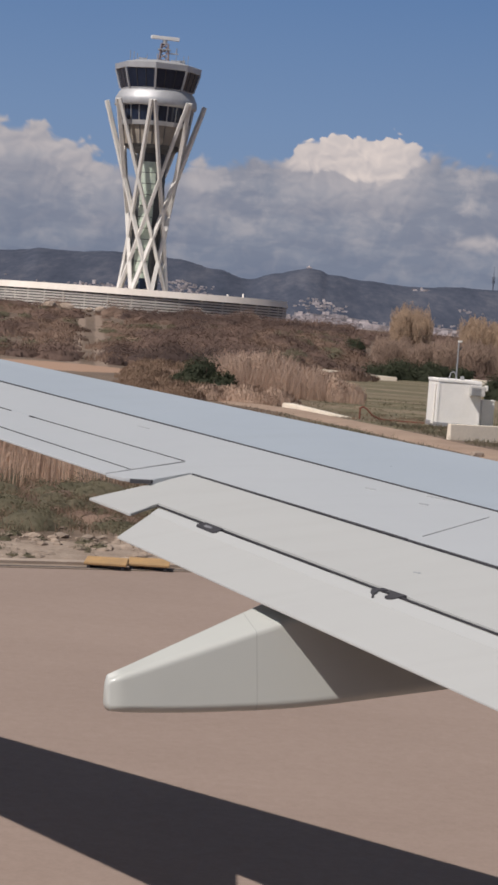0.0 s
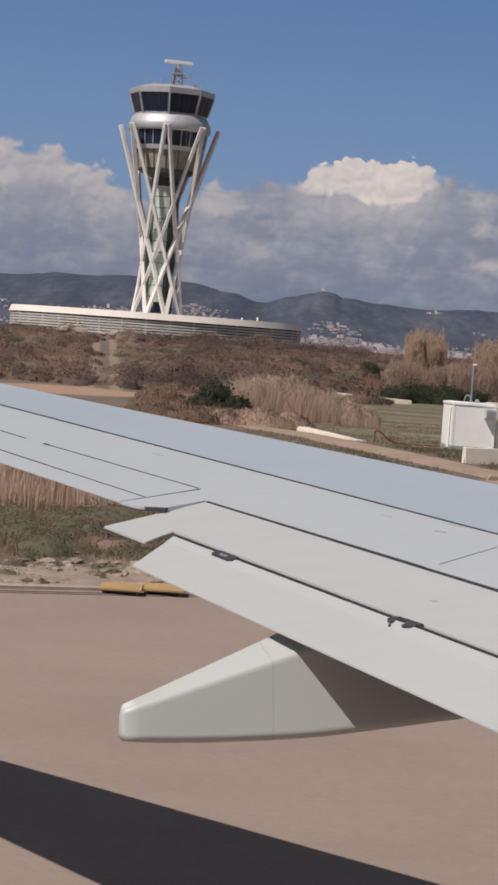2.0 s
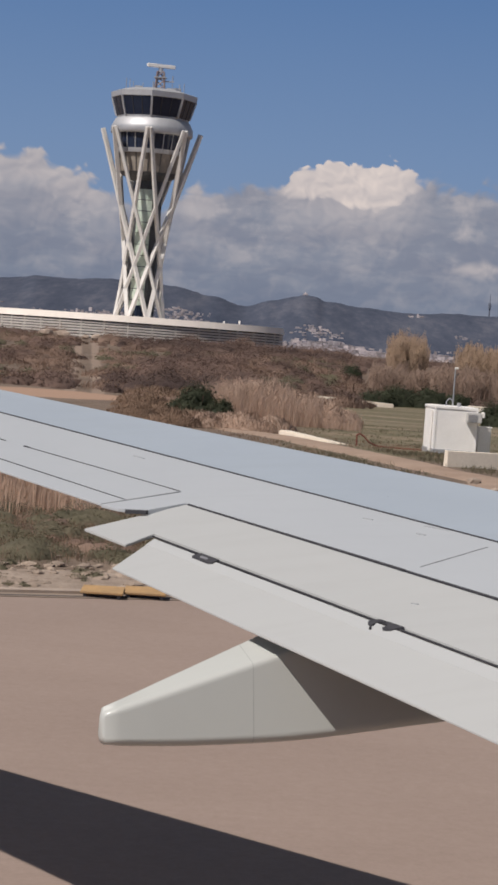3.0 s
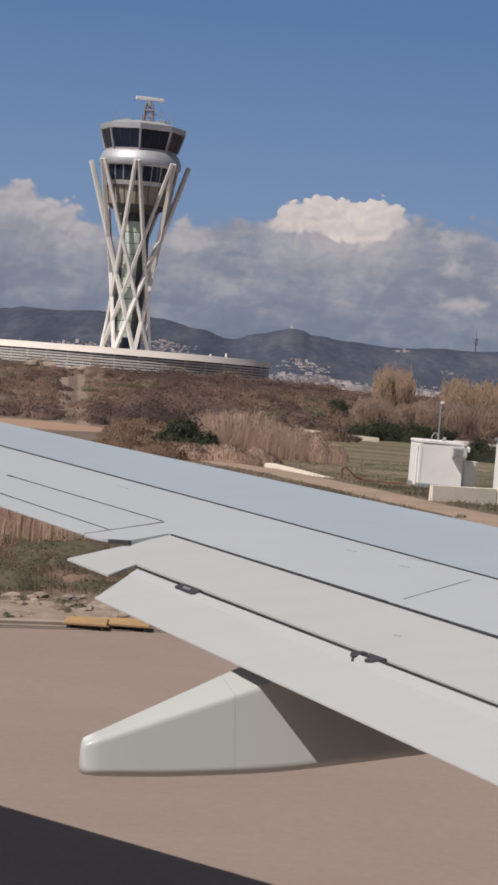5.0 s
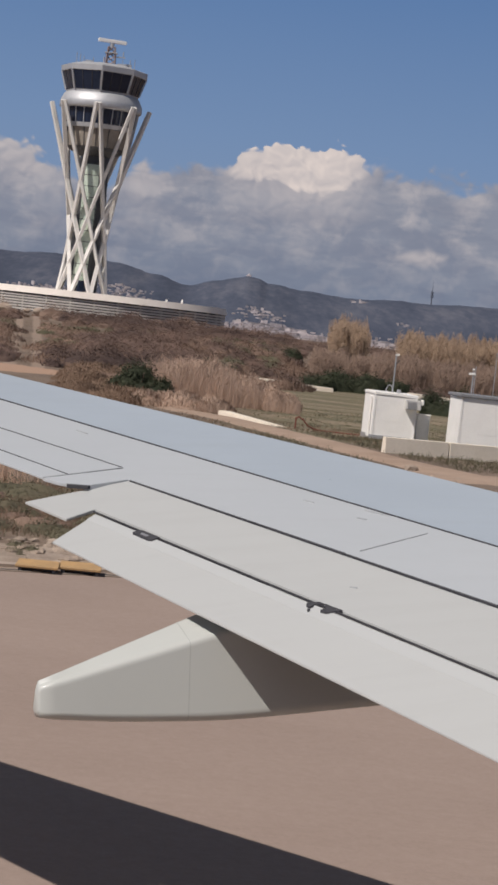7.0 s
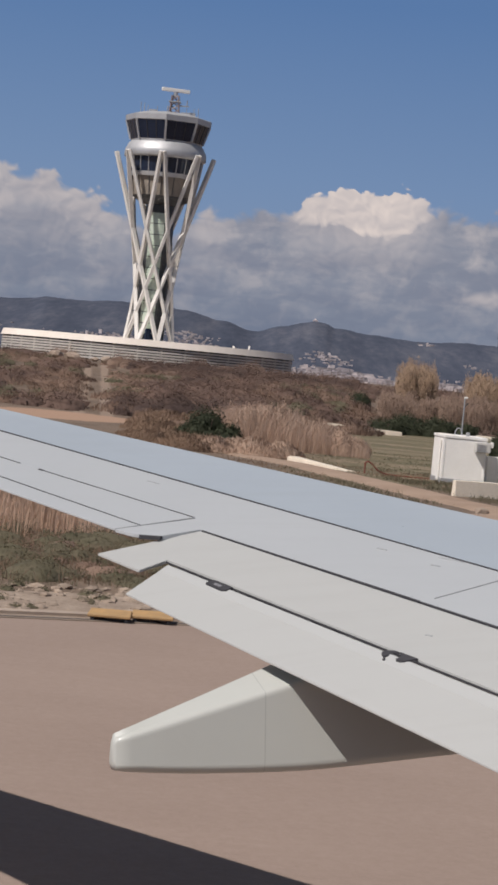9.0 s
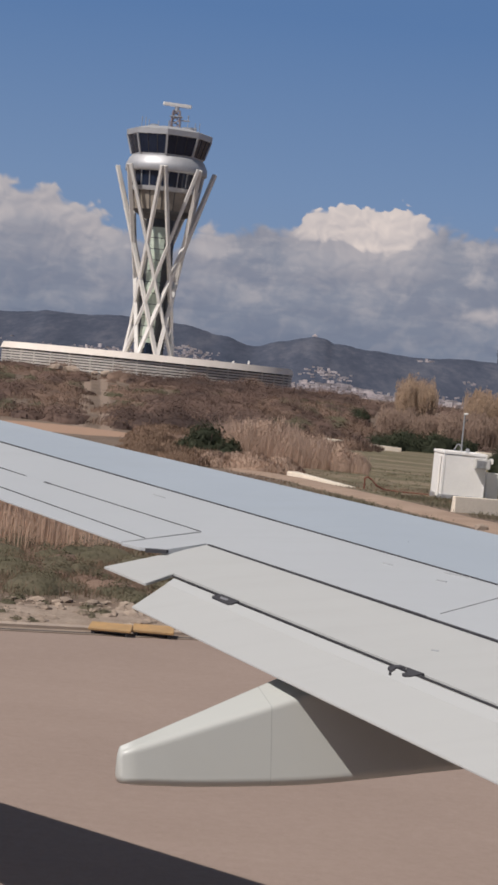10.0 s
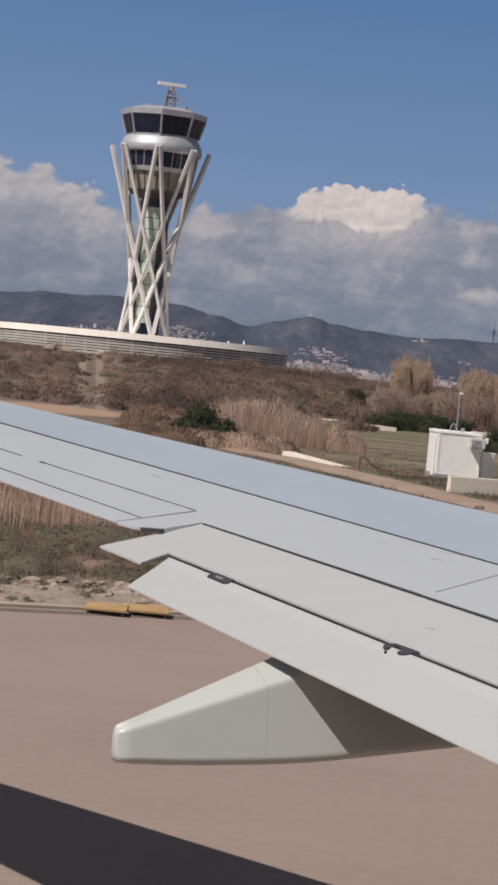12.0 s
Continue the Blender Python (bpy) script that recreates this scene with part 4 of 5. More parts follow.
            add_rod(bm, (cx + f0 * u, f0 * v, z0), (cx + f1 * u2, f1 * v2, z1), 0.13, 4)
    part("mast", bm, M["antenna_red"], t, "red and white lattice mast")
    bm = bmesh.new()
    add_box(bm, cx - 1.3, cx + 1.3, -1.1, 1.1, 51.0, 51.2)
    add_box(bm, cx + 0.4, cx + 3.0, -0.3, 0.3, 50.3, 50.5)
    add_rod(bm, (cx + 2.6, 0, 50.4), (cx + 2.6, 0, 51.6), 0.12, 5)
    add_rod(bm, (cx - 1.4, 0, 48), (cx - 1.4, 0, 50.2), 0.14, 5)
    part("mast_platform", bm, M["grey_metal"], t)
    part("radar_drive", rod((cx, 0, 52.3), (cx, 0, 53.2), 0.5, 10), M["grey_metal"], t)
    bm = boxed(-3.1, 3.1, -0.35, 0.35, 0, 0.75, 0.1)
    bmesh.ops.transform(bm, matrix=pose(cx, 0, 53.2, 0, 0, 20), verts=bm.verts)
    part("radar_antenna", bm, M["white_wall"], t, "white rotating radar bar")
    for ax, ay, w, h in ((-3.4, -1.5, 1.6, 1.3), (3.6, -2.0, 2.0, 1.1), (4.8, 1.5, 1.4, 1.7), (-0.8, -2.6, 1.2, 0.9)):
        part("roof_box", boxed(ax - w / 2, ax + w / 2, ay - 0.6, ay + 0.6, 47.7, 47.9 + h * 0.8, 0.06), M["grey_metal"], t)
    for ax, ay, h in ((-5.2, -2.5, 1.8), (-4.4, -3.5, 1.3), (-6.1, -0.5, 2.2), (5.3, -2.2, 1.5), (6.2, -1.0, 1.8), (3.8, -4.0, 1.2), (-2.8, 3.0, 2.0)):
        part("aerial", rod((ax, ay, 47.9), (ax, ay, 48.3 + h), 0.07, 5), M["grey_metal"], t)
    return t


TX, TY = -31.0, 470.0
build_tower(TX, TY, 8.6)


def build_podium(cx, cy):
    t = thing("podium_building", (cx, cy, 3.2), 0, "low round building with cream parapet and dark louvres", "building")
    n, R = 96, 31.0

    def ring(name, rows, mat, label=""):
        bm = bmesh.new()
        add_rings(bm, [circle(r, z, n) for r, z in rows], caps=False)
        return part(name, bm, M[mat], t, label)
    ring("wall", [(R - 0.8, -2.5), (R - 0.8, 5.0)], "recess", "recessed wall with painted-in shade")
    ring("parapet", [(R - 0.7, 4.05), (R + 0.35, 4.05), (R - 0.10, 5.35), (R - 0.5, 5.35), (R - 0.7, 4.9)], "cream", "cream concrete parapet")
    ring("plinth", [(R - 0.6, 0.0), (R + 0.25, 0.0), (R + 0.25, 0.45), (R - 0.6, 0.45)], "cream", "cream base band")
    for i in range(6):
        z = 0.72 + i * 0.55
        ring("slat", [(R - 0.45, z + 0.06), (R + 0.05, z - 0.06), (R + 0.05, z + 0.24), (R - 0.45, z + 0.30)], "slat")
    bm = bmesh.new()
    add_rings(bm, [circle(R - 0.6, 4.9, n), circle(R - 0.6, 5.1, n)])
    part("roof", bm, M["cream"], t)
    for k in range(40):
        a = 2 * math.pi * k / 40
        p = Vector((math.sin(a) * (R - 0.25), -math.cos(a) * (R - 0.25), 0.4))
        part("post", rod(p + Vector((0, 0, 0)), p + Vector((0, 0, 3.7)), 0.16, 5), M["slat"], t)
    for a, w, h in ((46, 0.4, 0.5), (57, 0.35, 0.9)):
        q = radians(a)
        x, y = math.sin(q) * 26, -math.cos(q) * 26
        part("roof_unit", boxed(x - w / 2, x + w / 2, y - w / 2, y + w / 2, 5.1, 5.3 + h, 0.05), M["white_wall"], t)


build_podium(TX, TY)


def build_hangar(x, y):
    t = thing("hangar", (x, y, 3.0), 6, "wide grey hangar with a low curved metal roof", "hangar")
    W, Dp = 46.0, 60.0
    bm = bmesh.new()
    prof = [(W * math.sin(radians(a)), 3.8 + 5.4 * math.cos(radians(a)) ** 0.9 if abs(a) < 90 else 3.8) for a in range(-90, 91, 6)]
    add_rings(bm, [[(px * f, yy, pz * g) for px, pz in prof] + [(W * 0.995 * f, yy, 3.6), (-W * 0.995 * f, yy, 3.6)] for yy, f, g in ((-4, 0.96, 0.93), (0, 1, 1), (Dp, 1, 1))])
    part("roof", bm, M["hangar_roof"], t, "brushed metal curved roof", smooth=False)
    part("wall", boxed(-W + 1, W - 1, 0.5, Dp - 1, -2, 3.7), M["slat"], t)
    for i in range(14):
        xx = -W + 4 + i * 6.1
        part("door_panel", boxed(xx, xx + 5.8, 0.2, 0.5, -1, 3.5), M["grey_metal"], t)
    bm = bmesh.new()
    for x0, x1, dz in ((16, 27, 0), (24, 29, 1.2)):
        add_box(bm, x0, x1, -4.3, -4.0, 4.4 + dz * 0.3, 6.2 + dz * 0.3)
    part("emblem", bm, M["logo_red"], t, "plain red emblem")


build_hangar(-140, 640)

# ======== equipment huts beyond the road ========


def build_hut(name, x, y, w, d, h, turn, label, roof_over):
    z = ground_z(x, y) + 0.05
    t = thing(name, (x, y, z), turn, label, "equipment hut", "equipment huts")
    bm = boxed(-w / 2, w / 2, 0, d, 0, h, 0.03)
    part("body", bm, M["white_wall"], t)
    part("roof", boxed(-w / 2 - roof_over, w / 2 + roof_over, -roof_over, d + roof_over, h + 0.004, h + 0.13, 0.02), M["grey_roof"] if roof_over > 0.05 else M["white_wall"], t)
    part("skirting", boxed(-w / 2 - 0.02, w / 2 + 0.02, -0.025, d, -0.15, 0.12), M["grey_metal"], t)
    for sx in (-1, 1):
        part("corner_trim", boxed(sx * w / 2 - 0.06 if sx > 0 else -w / 2 - 0.02, w / 2 + 0.02 if sx > 0 else -w / 2 + 0.06, -0.02, 0.05, 0.12, h), M["white_wall"], t)
    return t


h1 = build_hut("equipment_hut", 7.72, 95.0, 1.85, 2.6, 1.86, 6, "small white panelled hut with an air-conditioner on its wall", 0.03)
for i in range(4):
    part("panel_rib", boxed(-0.80, 0.55, -0.004, -0.001, 0.35 + i * 0.42, 0.358 + i * 0.42), M["white_wall"], h1)
part("side_duct", boxed(-1.02, -0.95, 0.5, 0.9, 0.0, 1.78, 0.02), M["white_wall"], h1)
ac = part("air_conditioner", boxed(0.40, 1.05, -0.42, -0.02, 1.36, 1.79, 0.03), M["ac_grey"], h1, "grey boxed air-conditioner")
for i in range(6):
    part("grille_slat", boxed(0.45, 0.86, -0.437, -0.422, 1.41 + i * 0.055, 1.43 + i * 0.055), M["grey_metal"], ac)
part("ac_hood", boxed(1.06, 1.16, -0.40, -0.05, 1.60, 1.84, 0.02), M["white_wall"], h1)
bm = bmesh.new()
for a in range(8):
    q0, q1 = math.pi * a / 8, math.pi * (a + 1) / 8
    add_rod(bm, (-0.2 + 0.16 * math.cos(q0), 0.8, 1.96 + 0.36 * math.sin(q0)), (-0.2 + 0.16 * math.cos(q1), 0.8, 1.96 + 0.36 * math.sin(q1)), 0.022, 6)
part("roof_loop", bm, M["grey_metal"], h1)
part("roof_vent", boxed(0.1, 0.25, 0.5, 0.65, 1.985, 2.16, 0.02), M["grey_metal"], h1)

h2 = build_hut("equipment_hut", 11.75, 92.0, 3.1, 2.6, 2.2, 5, "white flat-roofed equipment hut with rail and mast on top", 0.10)
part("faint_panel", boxed(-0.75, 0.85, -0.006, -0.001, 0.7, 1.75, 0.002), M["white_wall"], h2)
bm = bmesh.new()
for xx in (0.75, 1.5):
    for yy in (0.3, 0.9):
        add_rod(bm, (xx, yy, 2.38), (xx, yy, 2.78), 0.025, 5)
for yy in (0.3, 0.9):
    for zz in (2.58, 2.78):
        add_rod(bm, (0.75, yy, zz), (1.5, yy, zz), 0.02, 5)
for xx in (0.75, 1.5):
    add_rod(bm, (xx, 0.3, 2.78), (xx, 0.9, 2.78), 0.02, 5)
part("roof_rail", bm, M["grey_metal"], h2)
part("roof_box", boxed(0.85, 1.35, 0.4, 0.8, 2.38, 2.55, 0.02), M["dark_metal"], h2)
bm = bmesh.new()
add_rod(bm, (-1.1, 0.5, 2.38), (-1.1, 0.5, 3.35), 0.03, 6)
part("mast_pole", bm, M["grey_metal"], h2)
part("mast_camera", boxed(-1.28, -1.0, 0.44, 0.56, 3.14, 3.24, 0.02), M["white_wall"], h2)
part("lamp", rod((-1.1, 0.5, 3.35), (-1.1, 0.5, 3.43), 0.04, 8), M["white_wall"], h2)
for xx in (-0.75, 0.1):
    part("thin_aerial", rod((xx, 1.8, 2.3), (xx, 1.8, 4.3 - abs(xx)), 0.018, 5), M["grey_metal"], h2)


def build_cabinet(x, y, turn, w, h, label):
    t = thing("utility_cabinet", (x, y, ground_z(x, y)), turn, label, "cabinet")
    part("body", boxed(-w / 2, w / 2, 0, 0.4, 0, h, 0.02), M["white_wall"], t)
    part("lid", boxed(-w / 2 - 0.03, w / 2 + 0.03, -0.03, 0.43, h + 0.002, h + 0.06, 0.01), M["white_wall"], t)
    part("door", boxed(-w / 2 + 0.05, w / 2 - 0.05, -0.02, -0.002, 0.1, h - 0.08, 0.005), M["white_wall"], t)


build_cabinet(9.05, 95.6, 6, 0.56, 1.2, "narrow white utility cabinet beside the hut")
build_cabinet(0.95, 138, 0, 0.32, 1.0, "small white marker cabinet in the dry grass")


def build_lamp_pole(x, y, h, label):
    t = thing("lamp_pole", (x, y, ground_z(x, y)), 0, label, "pole")
    part("pole", rod((0, 0, -0.1), (0, 0, h), 0.05, 8, 0.035), M["grey_metal"], t)
    part("lamp_head", boxed(-0.05, 0.16, -0.05, 0.05, h, h + 0.10, 0.02), M["white_wall"], t)
    part("bracket", rod((-0.05, 0, h - 0.5), (0.18, 0, h - 0.2), 0.025, 6), M["dark_metal"], t)


build_lamp_pole(8.55, 108, 3.7, "grey steel pole with a small white lamp behind the hut")


def build_barrier(h0, h1, o, n, label):
    """Low cast concrete wall in butted lengths, parallel to the taxiway."""
    t = thing("concrete_wall", tuple(plan(h0, o, ground_z(*plan(h0, o).xy))), 24, label, "wall")
    step = (h1 - h0) / n
    for i in range(n):
        bm = bmesh.new()
        x0, x1 = i * step + 0.02, (i + 1) * step - 0.02
        add_rings(bm, [[(x, -0.18, -0.3), (x, -0.11, 0.60), (x, 0.11, 0.60), (x, 0.18, -0.3)] for x in (x0, x1)])
        bmesh.ops.bevel(bm, geom=list(bm.edges), offset=0.02, segments=1, affect="EDGES")
        part("block", bm, M["concrete"], t)


c0 = to_ho(6.4, 82.5)
build_barrier(c0[0], c0[0] + 11.2, c0[1], 4, "low pale concrete wall in four lengths")
build_barrier(-6.0, 27.0, 71.5, 10, "long low pale concrete wall beside the track")


def build_hose(x, y):
    t = thing("standpipe", (x, y, ground_z(x, y)), 0, "rusty red standpipe with a drooping hose", "pipe")
    part("post", rod((0, 0, -0.1), (0, 0, 0.5), 0.04, 6), M["rust"], t)
    bm = bmesh.new()
    pts = [(0, 0, 0.48), (0.12, 0, 0.55), (0.3, 0, 0.45), (0.55, 0, 0.2), (0.9, 0.1, 0.05), (1.4, 0.2, 0.02), (2.2, 0.1, 0.02), (3.1, 0.0, 0.02)]
    for a, b in zip(pts, pts[1:]):
        add_rod(bm, a, b, 0.035, 6)
    part("hose", bm, M["rust"], t)


build_hose(3.6, 97.5)

# ======== beside the pavement ========


def build_board(h, o, w, tilt, label):
    t = thing("edge_board", tuple(plan(h, o, 0.016)), 24 + tilt, label, "marker board", "edge boards")
    bm = bmesh.new()
    vs = [(0, -0.16, 0.05), (w, -0.16, 0.05), (w + 0.03, 0.26, 0.10), (0.05, 0.26, 0.10)]
    add_rings(bm, [vs, [(x, y, z + 0.045) for x, y, z in vs]])
    bmesh.ops.bevel(bm, geom=list(bm.edges), offset=0.010, segments=1, affect="EDGES")
    part("panel", bm, M["board"], t)
    for x in (0.05, w - 0.09):
        part("foot", boxed(x, x + 0.05, -0.14, 0.20, 0.0, 0.052), M["dark_metal"], t)


e0 = to_ho(-2.35, 32.6)
for dh, w, tl in ((0.0, 0.66, -19), (0.70, 0.66, -17), (-5.2, 0.66, -17), (7.6, 0.6, -18), (-12.0, 0.66, -18), (14.0, 0.66, -17)):
    build_board(e0[0] + dh, EDGE + 0.25, w, tl, "low orange-yellow painted board lying at the pavement edge")


def build_marker(x, y):
    t = thing("edge_marker", (x, y, 0.0), 0, "yellow and blue cylindrical taxiway edge marker", "marker", "edge markers")
    part("foot", rod((0, 0, 0), (0, 0, 0.02), 0.09, 16), M["yellow_post"], t)
    part("tube", rod((0, 0, 0.02), (0, 0, 0.36), 0.042, 16), M["yellow_post"], t)
    part("sleeve", rod((0, 0, 0.09), (0, 0, 0.28), 0.045, 16), M["blue_band"], t, "blue reflective sleeve")
    part("cap", rod((0, 0, 0.36), (0, 0, 0.39), 0.048, 16, 0.03), M["yellow_post"], t)


for h in (-27.0, 10.2, 35.3):
    p = plan(h, 15.6)
    build_marker(p.x, p.y)


def build_sign():
    p = plan(-19.0, 25.5)
    t = thing("taxiway_sign", (p.x, p.y, 0), 2, "black taxiway sign with yellow border reading K3", "sign")
    part("case", boxed(-0.35, 0.35, 0.0, 0.22, 0.22, 0.82, 0.03), M["dark_metal"], t)
    part("border", boxed(-0.34, 0.34, -0.016, -0.002, 0.23, 0.81, 0.005), M["sign_yellow"], t)
    part("face", boxed(-0.30, 0.30, -0.022, -0.018, 0.27, 0.77), M["sign_black"], t)
    cu = bpy.data.curves.new("lettering", "FONT")
    cu.body, cu.size, cu.extrude, cu.align_x = "K3", 0.42, 0.002, "CENTER"
    cu.materials.append(M["sign_yellow"])
    txt = new("lettering", cu)
    txt.parent = t
    txt.matrix_basis = pose(0, -0.027, 0.38, 90, 0, 0)
    for x in (-0.2, 0.2):
        part("leg", boxed(x - 0.025, x + 0.025, 0.08, 0.13, 0.0, 0.23), M["grey_metal"], t)
        part("foot", boxed(x - 0.06, x + 0.06, 0.0, 0.2, 0.0, 0.03), M["dark_metal"], t)


build_sign()


def pave_strip(name, h0, o0, h1, o1, wide, mat, label, category):
    d = Vector((h1 - h0, o1 - o0)).normalized()
    n = Vector((-d.y, d.x)) * wide / 2
    bm = bmesh.new()
    lo = [bm.verts.new(plan(h, o, -0.01)) for h, o in ((h0 + n.x, o0 + n.y), (h1 + n.x, o1 + n.y), (h1 - n.x, o1 - n.y), (h0 - n.x, o0 - n.y))]
    hi = [bm.verts.new(v.co + Vector((0, 0, 0.014))) for v in lo]
    bm.faces.new(hi)
    for i in range(4):
        j = (i + 1) % 4
        bm.faces.new((lo[i], lo[j], hi[j], hi[i]))
    bmesh.ops.recalc_face_normals(bm, faces=bm.faces)
    tagged(part(name, bm, M[mat]), label, category, kind="structure")


for hh in (-22.0, -45.0):
    pave_strip("marking", hh - 4.0, 23.0, hh + 6.0, 10.0, 0.55, "yellow_line", "faded yellow taxi line on the asphalt", "road marking")
pave_strip("pavement_joint", -30.0, 24.0, -20.0, 12.0, 0.03, "joint", "dark filled joint across the asphalt", "joint")

# ======== loose ground: track, path, rubble ========


def drape(name, line, wide, mat, label, category, lift=0.05, seed=1):
    """A ribbon of bare ground with uneven edges, lying on the terrain."""
    rng = random.Random(seed)
    verts, faces = [], []
    pts = []
    for (x0, y0), (x1, y1) in zip(line, line[1:]):
        n = max(2, int(math.hypot(x1 - x0, y1 - y0) / 3.0))
        pts += [(x0 + (x1 - x0) * i / n, y0 + (y1 - y0) * i / n) for i in range(n)]
    pts.append(line[-1])
    K = 5
    for i, (x, y) in enumerate(pts):
        xa, ya = pts[max(i - 1, 0)]
        xb, yb = pts[min(i + 1, len(pts) - 1)]
        d = Vector((xb - xa, yb - ya)).normalized()
        w = (wide(i / (len(pts) - 1)) if callable(wide) else wide) * rng.uniform(0.9, 1.1)
        for k in range(K):
            s = (k / (K - 1) - 0.5) * w
            px, py = x - d.y * s, y + d.x * s
            verts.append((px, py, ground_z(px, py) + (lift if 0 < k < K - 1 else -0.02)))
    for i in range(len(pts) - 1):
        for k in range(K - 1):
            a = i * K + k
            faces.append((a, a + 1, a + K + 1, a + K))
    tagged(raw(name, verts, faces, M[mat], smooth=True), label, category, kind="structure")


SIDE_TRACK = [(-2.5, 106.5), (0.2, 101.0), (3.4, 88.0), (6.0, 79.5), (8.6, 73.0), (13.0, 66.0)]
drape("track", [tuple(plan(-40, 62.5).xy), tuple(plan(90, 62.5).xy)], 4.5, "sand", "bare tan dirt track running along the field", "track", 0.06, 2)
drape("track", SIDE_TRACK, 2.6, "sand", "bare tan side track curving past the concrete wall", "track", 0.07, 3)


def clear_of_path(x, y):
    """True where brush may grow: off the wheel ruts and the bare patch."""
    if 127 < y < 150 and -24 < x < -9:
        return False
    return not (145 < y < 300 and abs(x + 0.0885 * y) < 1.6)


drape("gravel_verge", [tuple(plan(-60, EDGE + 2.4).xy), tuple(plan(60, EDGE + 2.4).xy)], 3.0, "stone", "strip of pale broken gravel beside the pavement", "gravel", 0.03, 5)

ICO = bmesh.new()
bmesh.ops.create_icosphere(ICO, subdivisions=1, radius=1.0)
ICO_V = [v.co.copy() for v in ICO.verts]
ICO_F = [tuple(v.index for v in f.verts) for f in ICO.faces]
ICO.free()


def rubble(name, count, place, size, flat, mat, label, seed):
    rng = random.Random(seed)
    verts, faces = [], []
    for _ in range(count):
        x, y = place(rng)
        s = size[0] + (size[1] - size[0]) * rng.random() ** 2.5
        z = ground_z(x, y) + 0.15 * s
        k = len(verts)
        a = rng.uniform(0, 6.28)
        sx, sy, sz = s * rng.uniform(0.7, 1.4), s * rng.uniform(0.6, 1.0), s * flat * rng.uniform(0.5, 1.0)
        off = rng.uniform(0, 50)
        for v in ICO_V:
            q = 1 + 0.45 * noise.noise((v.x * 1.3 + off, v.y * 1.3, v.z * 1.3))
            u, w = v.x * sx * q, v.y * sy * q
            verts.append((x + u * math.cos(a) - w * math.sin(a), y + u * math.sin(a) + w * math.cos(a), z + v.z * sz * q))
        faces += [tuple(k + i for i in f) for f in ICO_F]
    tagged(raw(name, verts, faces, M[mat]), label, "rubble", kind="stuff")


def along(h0, h1, o0, o1):
    def place(rng):
        p = plan(rng.uniform(h0, h1), o0 + (o1 - o0) * rng.random())
        return p.x, p.y
    return place


def area(x0, x1, y0, y1):
    return lambda rng: (rng.uniform(x0, x1), rng.uniform(y0, y1))


rubble("rubble", 1900, along(-8, 26, EDGE + 1.1, EDGE + 4.2), (0.03, 0.17), 0.6, "stone", "pale broken stones beside the pavement edge", 11)
rubble("rubble", 320, along(-8, 26, EDGE + 1.6, EDGE + 4.4), (0.06, 0.17), 0.55, "stone", "larger pale stones beside the pavement edge", 14)
rubble("rubble", 200, along(-8, 26, EDGE + 3.5, EDGE + 7.5), (0.03, 0.14), 0.6, "stone", "scattered pale stones among weeds", 12)
rubble("rubble", 260, along(20, 75, 60.0, 65.2), (0.06, 0.30), 0.7, "stone", "lumps of broken stone along the dirt track", 13)


def build_boulders():
    rng = random.Random(21)
    for i in range(16):
        x, y = rng.uniform(-62, -20), rng.uniform(268, 290)
        s = rng.uniform(0.35, 0.85)
        bm = bmesh.new()
        bmesh.ops.create_icosphere(bm, subdivisions=2, radius=1.0)
        off = rng.uniform(0, 90)
        for v in bm.verts:
            q = 1 + 0.5 * noise.noise(v.co * 1.1 + Vector((off, 0, 0))) + 0.15 * noise.noise(v.co * 3 + Vector((0, off, 0)))
            v.co = Vector((v.co.x * s * 1.5 * q, v.co.y * s * q, v.co.z * s * 0.8 * q))
        ob = part("boulder", bm, M["stone"])
        ob.matrix_world = pose(x, y, ground_z(x, y) + 0.45 * s + 0.35, 0, 0, rng.uniform(0, 360))
        tagged(ob, "large pale boulder half buried on the mound crest", "boulder", "boulders on the mound")


build_boulders()


def build_slab(x, y, w, h, turn):
    bm = boxed(-w / 2, w / 2, -0.3, 0.3, -0.6, h, 0.05)
    ob = part("concrete_slab", bm, M["concrete"])
    ob.matrix_world = pose(x, y, ground_z(x, y), 0, 2, turn)
    tagged(ob, "pale broken length of concrete edging in the grass", "concrete slab", "broken slabs")


for x, y, w, h, a in ((5.2, 172, 4.6, 0.5, -3), (8.4, 176, 1.6, 0.35, 5), (13.6, 180, 2.6, 0.45, -4), (17.2, 178, 3.8, 0.55, 2), (20.9, 181, 1.5, 0.5, -6), (25.5, 183, 3.2, 0.4, 3), (1.7, 100.2, 6.4, 0.14, -66)):
    build_slab(x, y, w, h, a)

# ======== plants ========


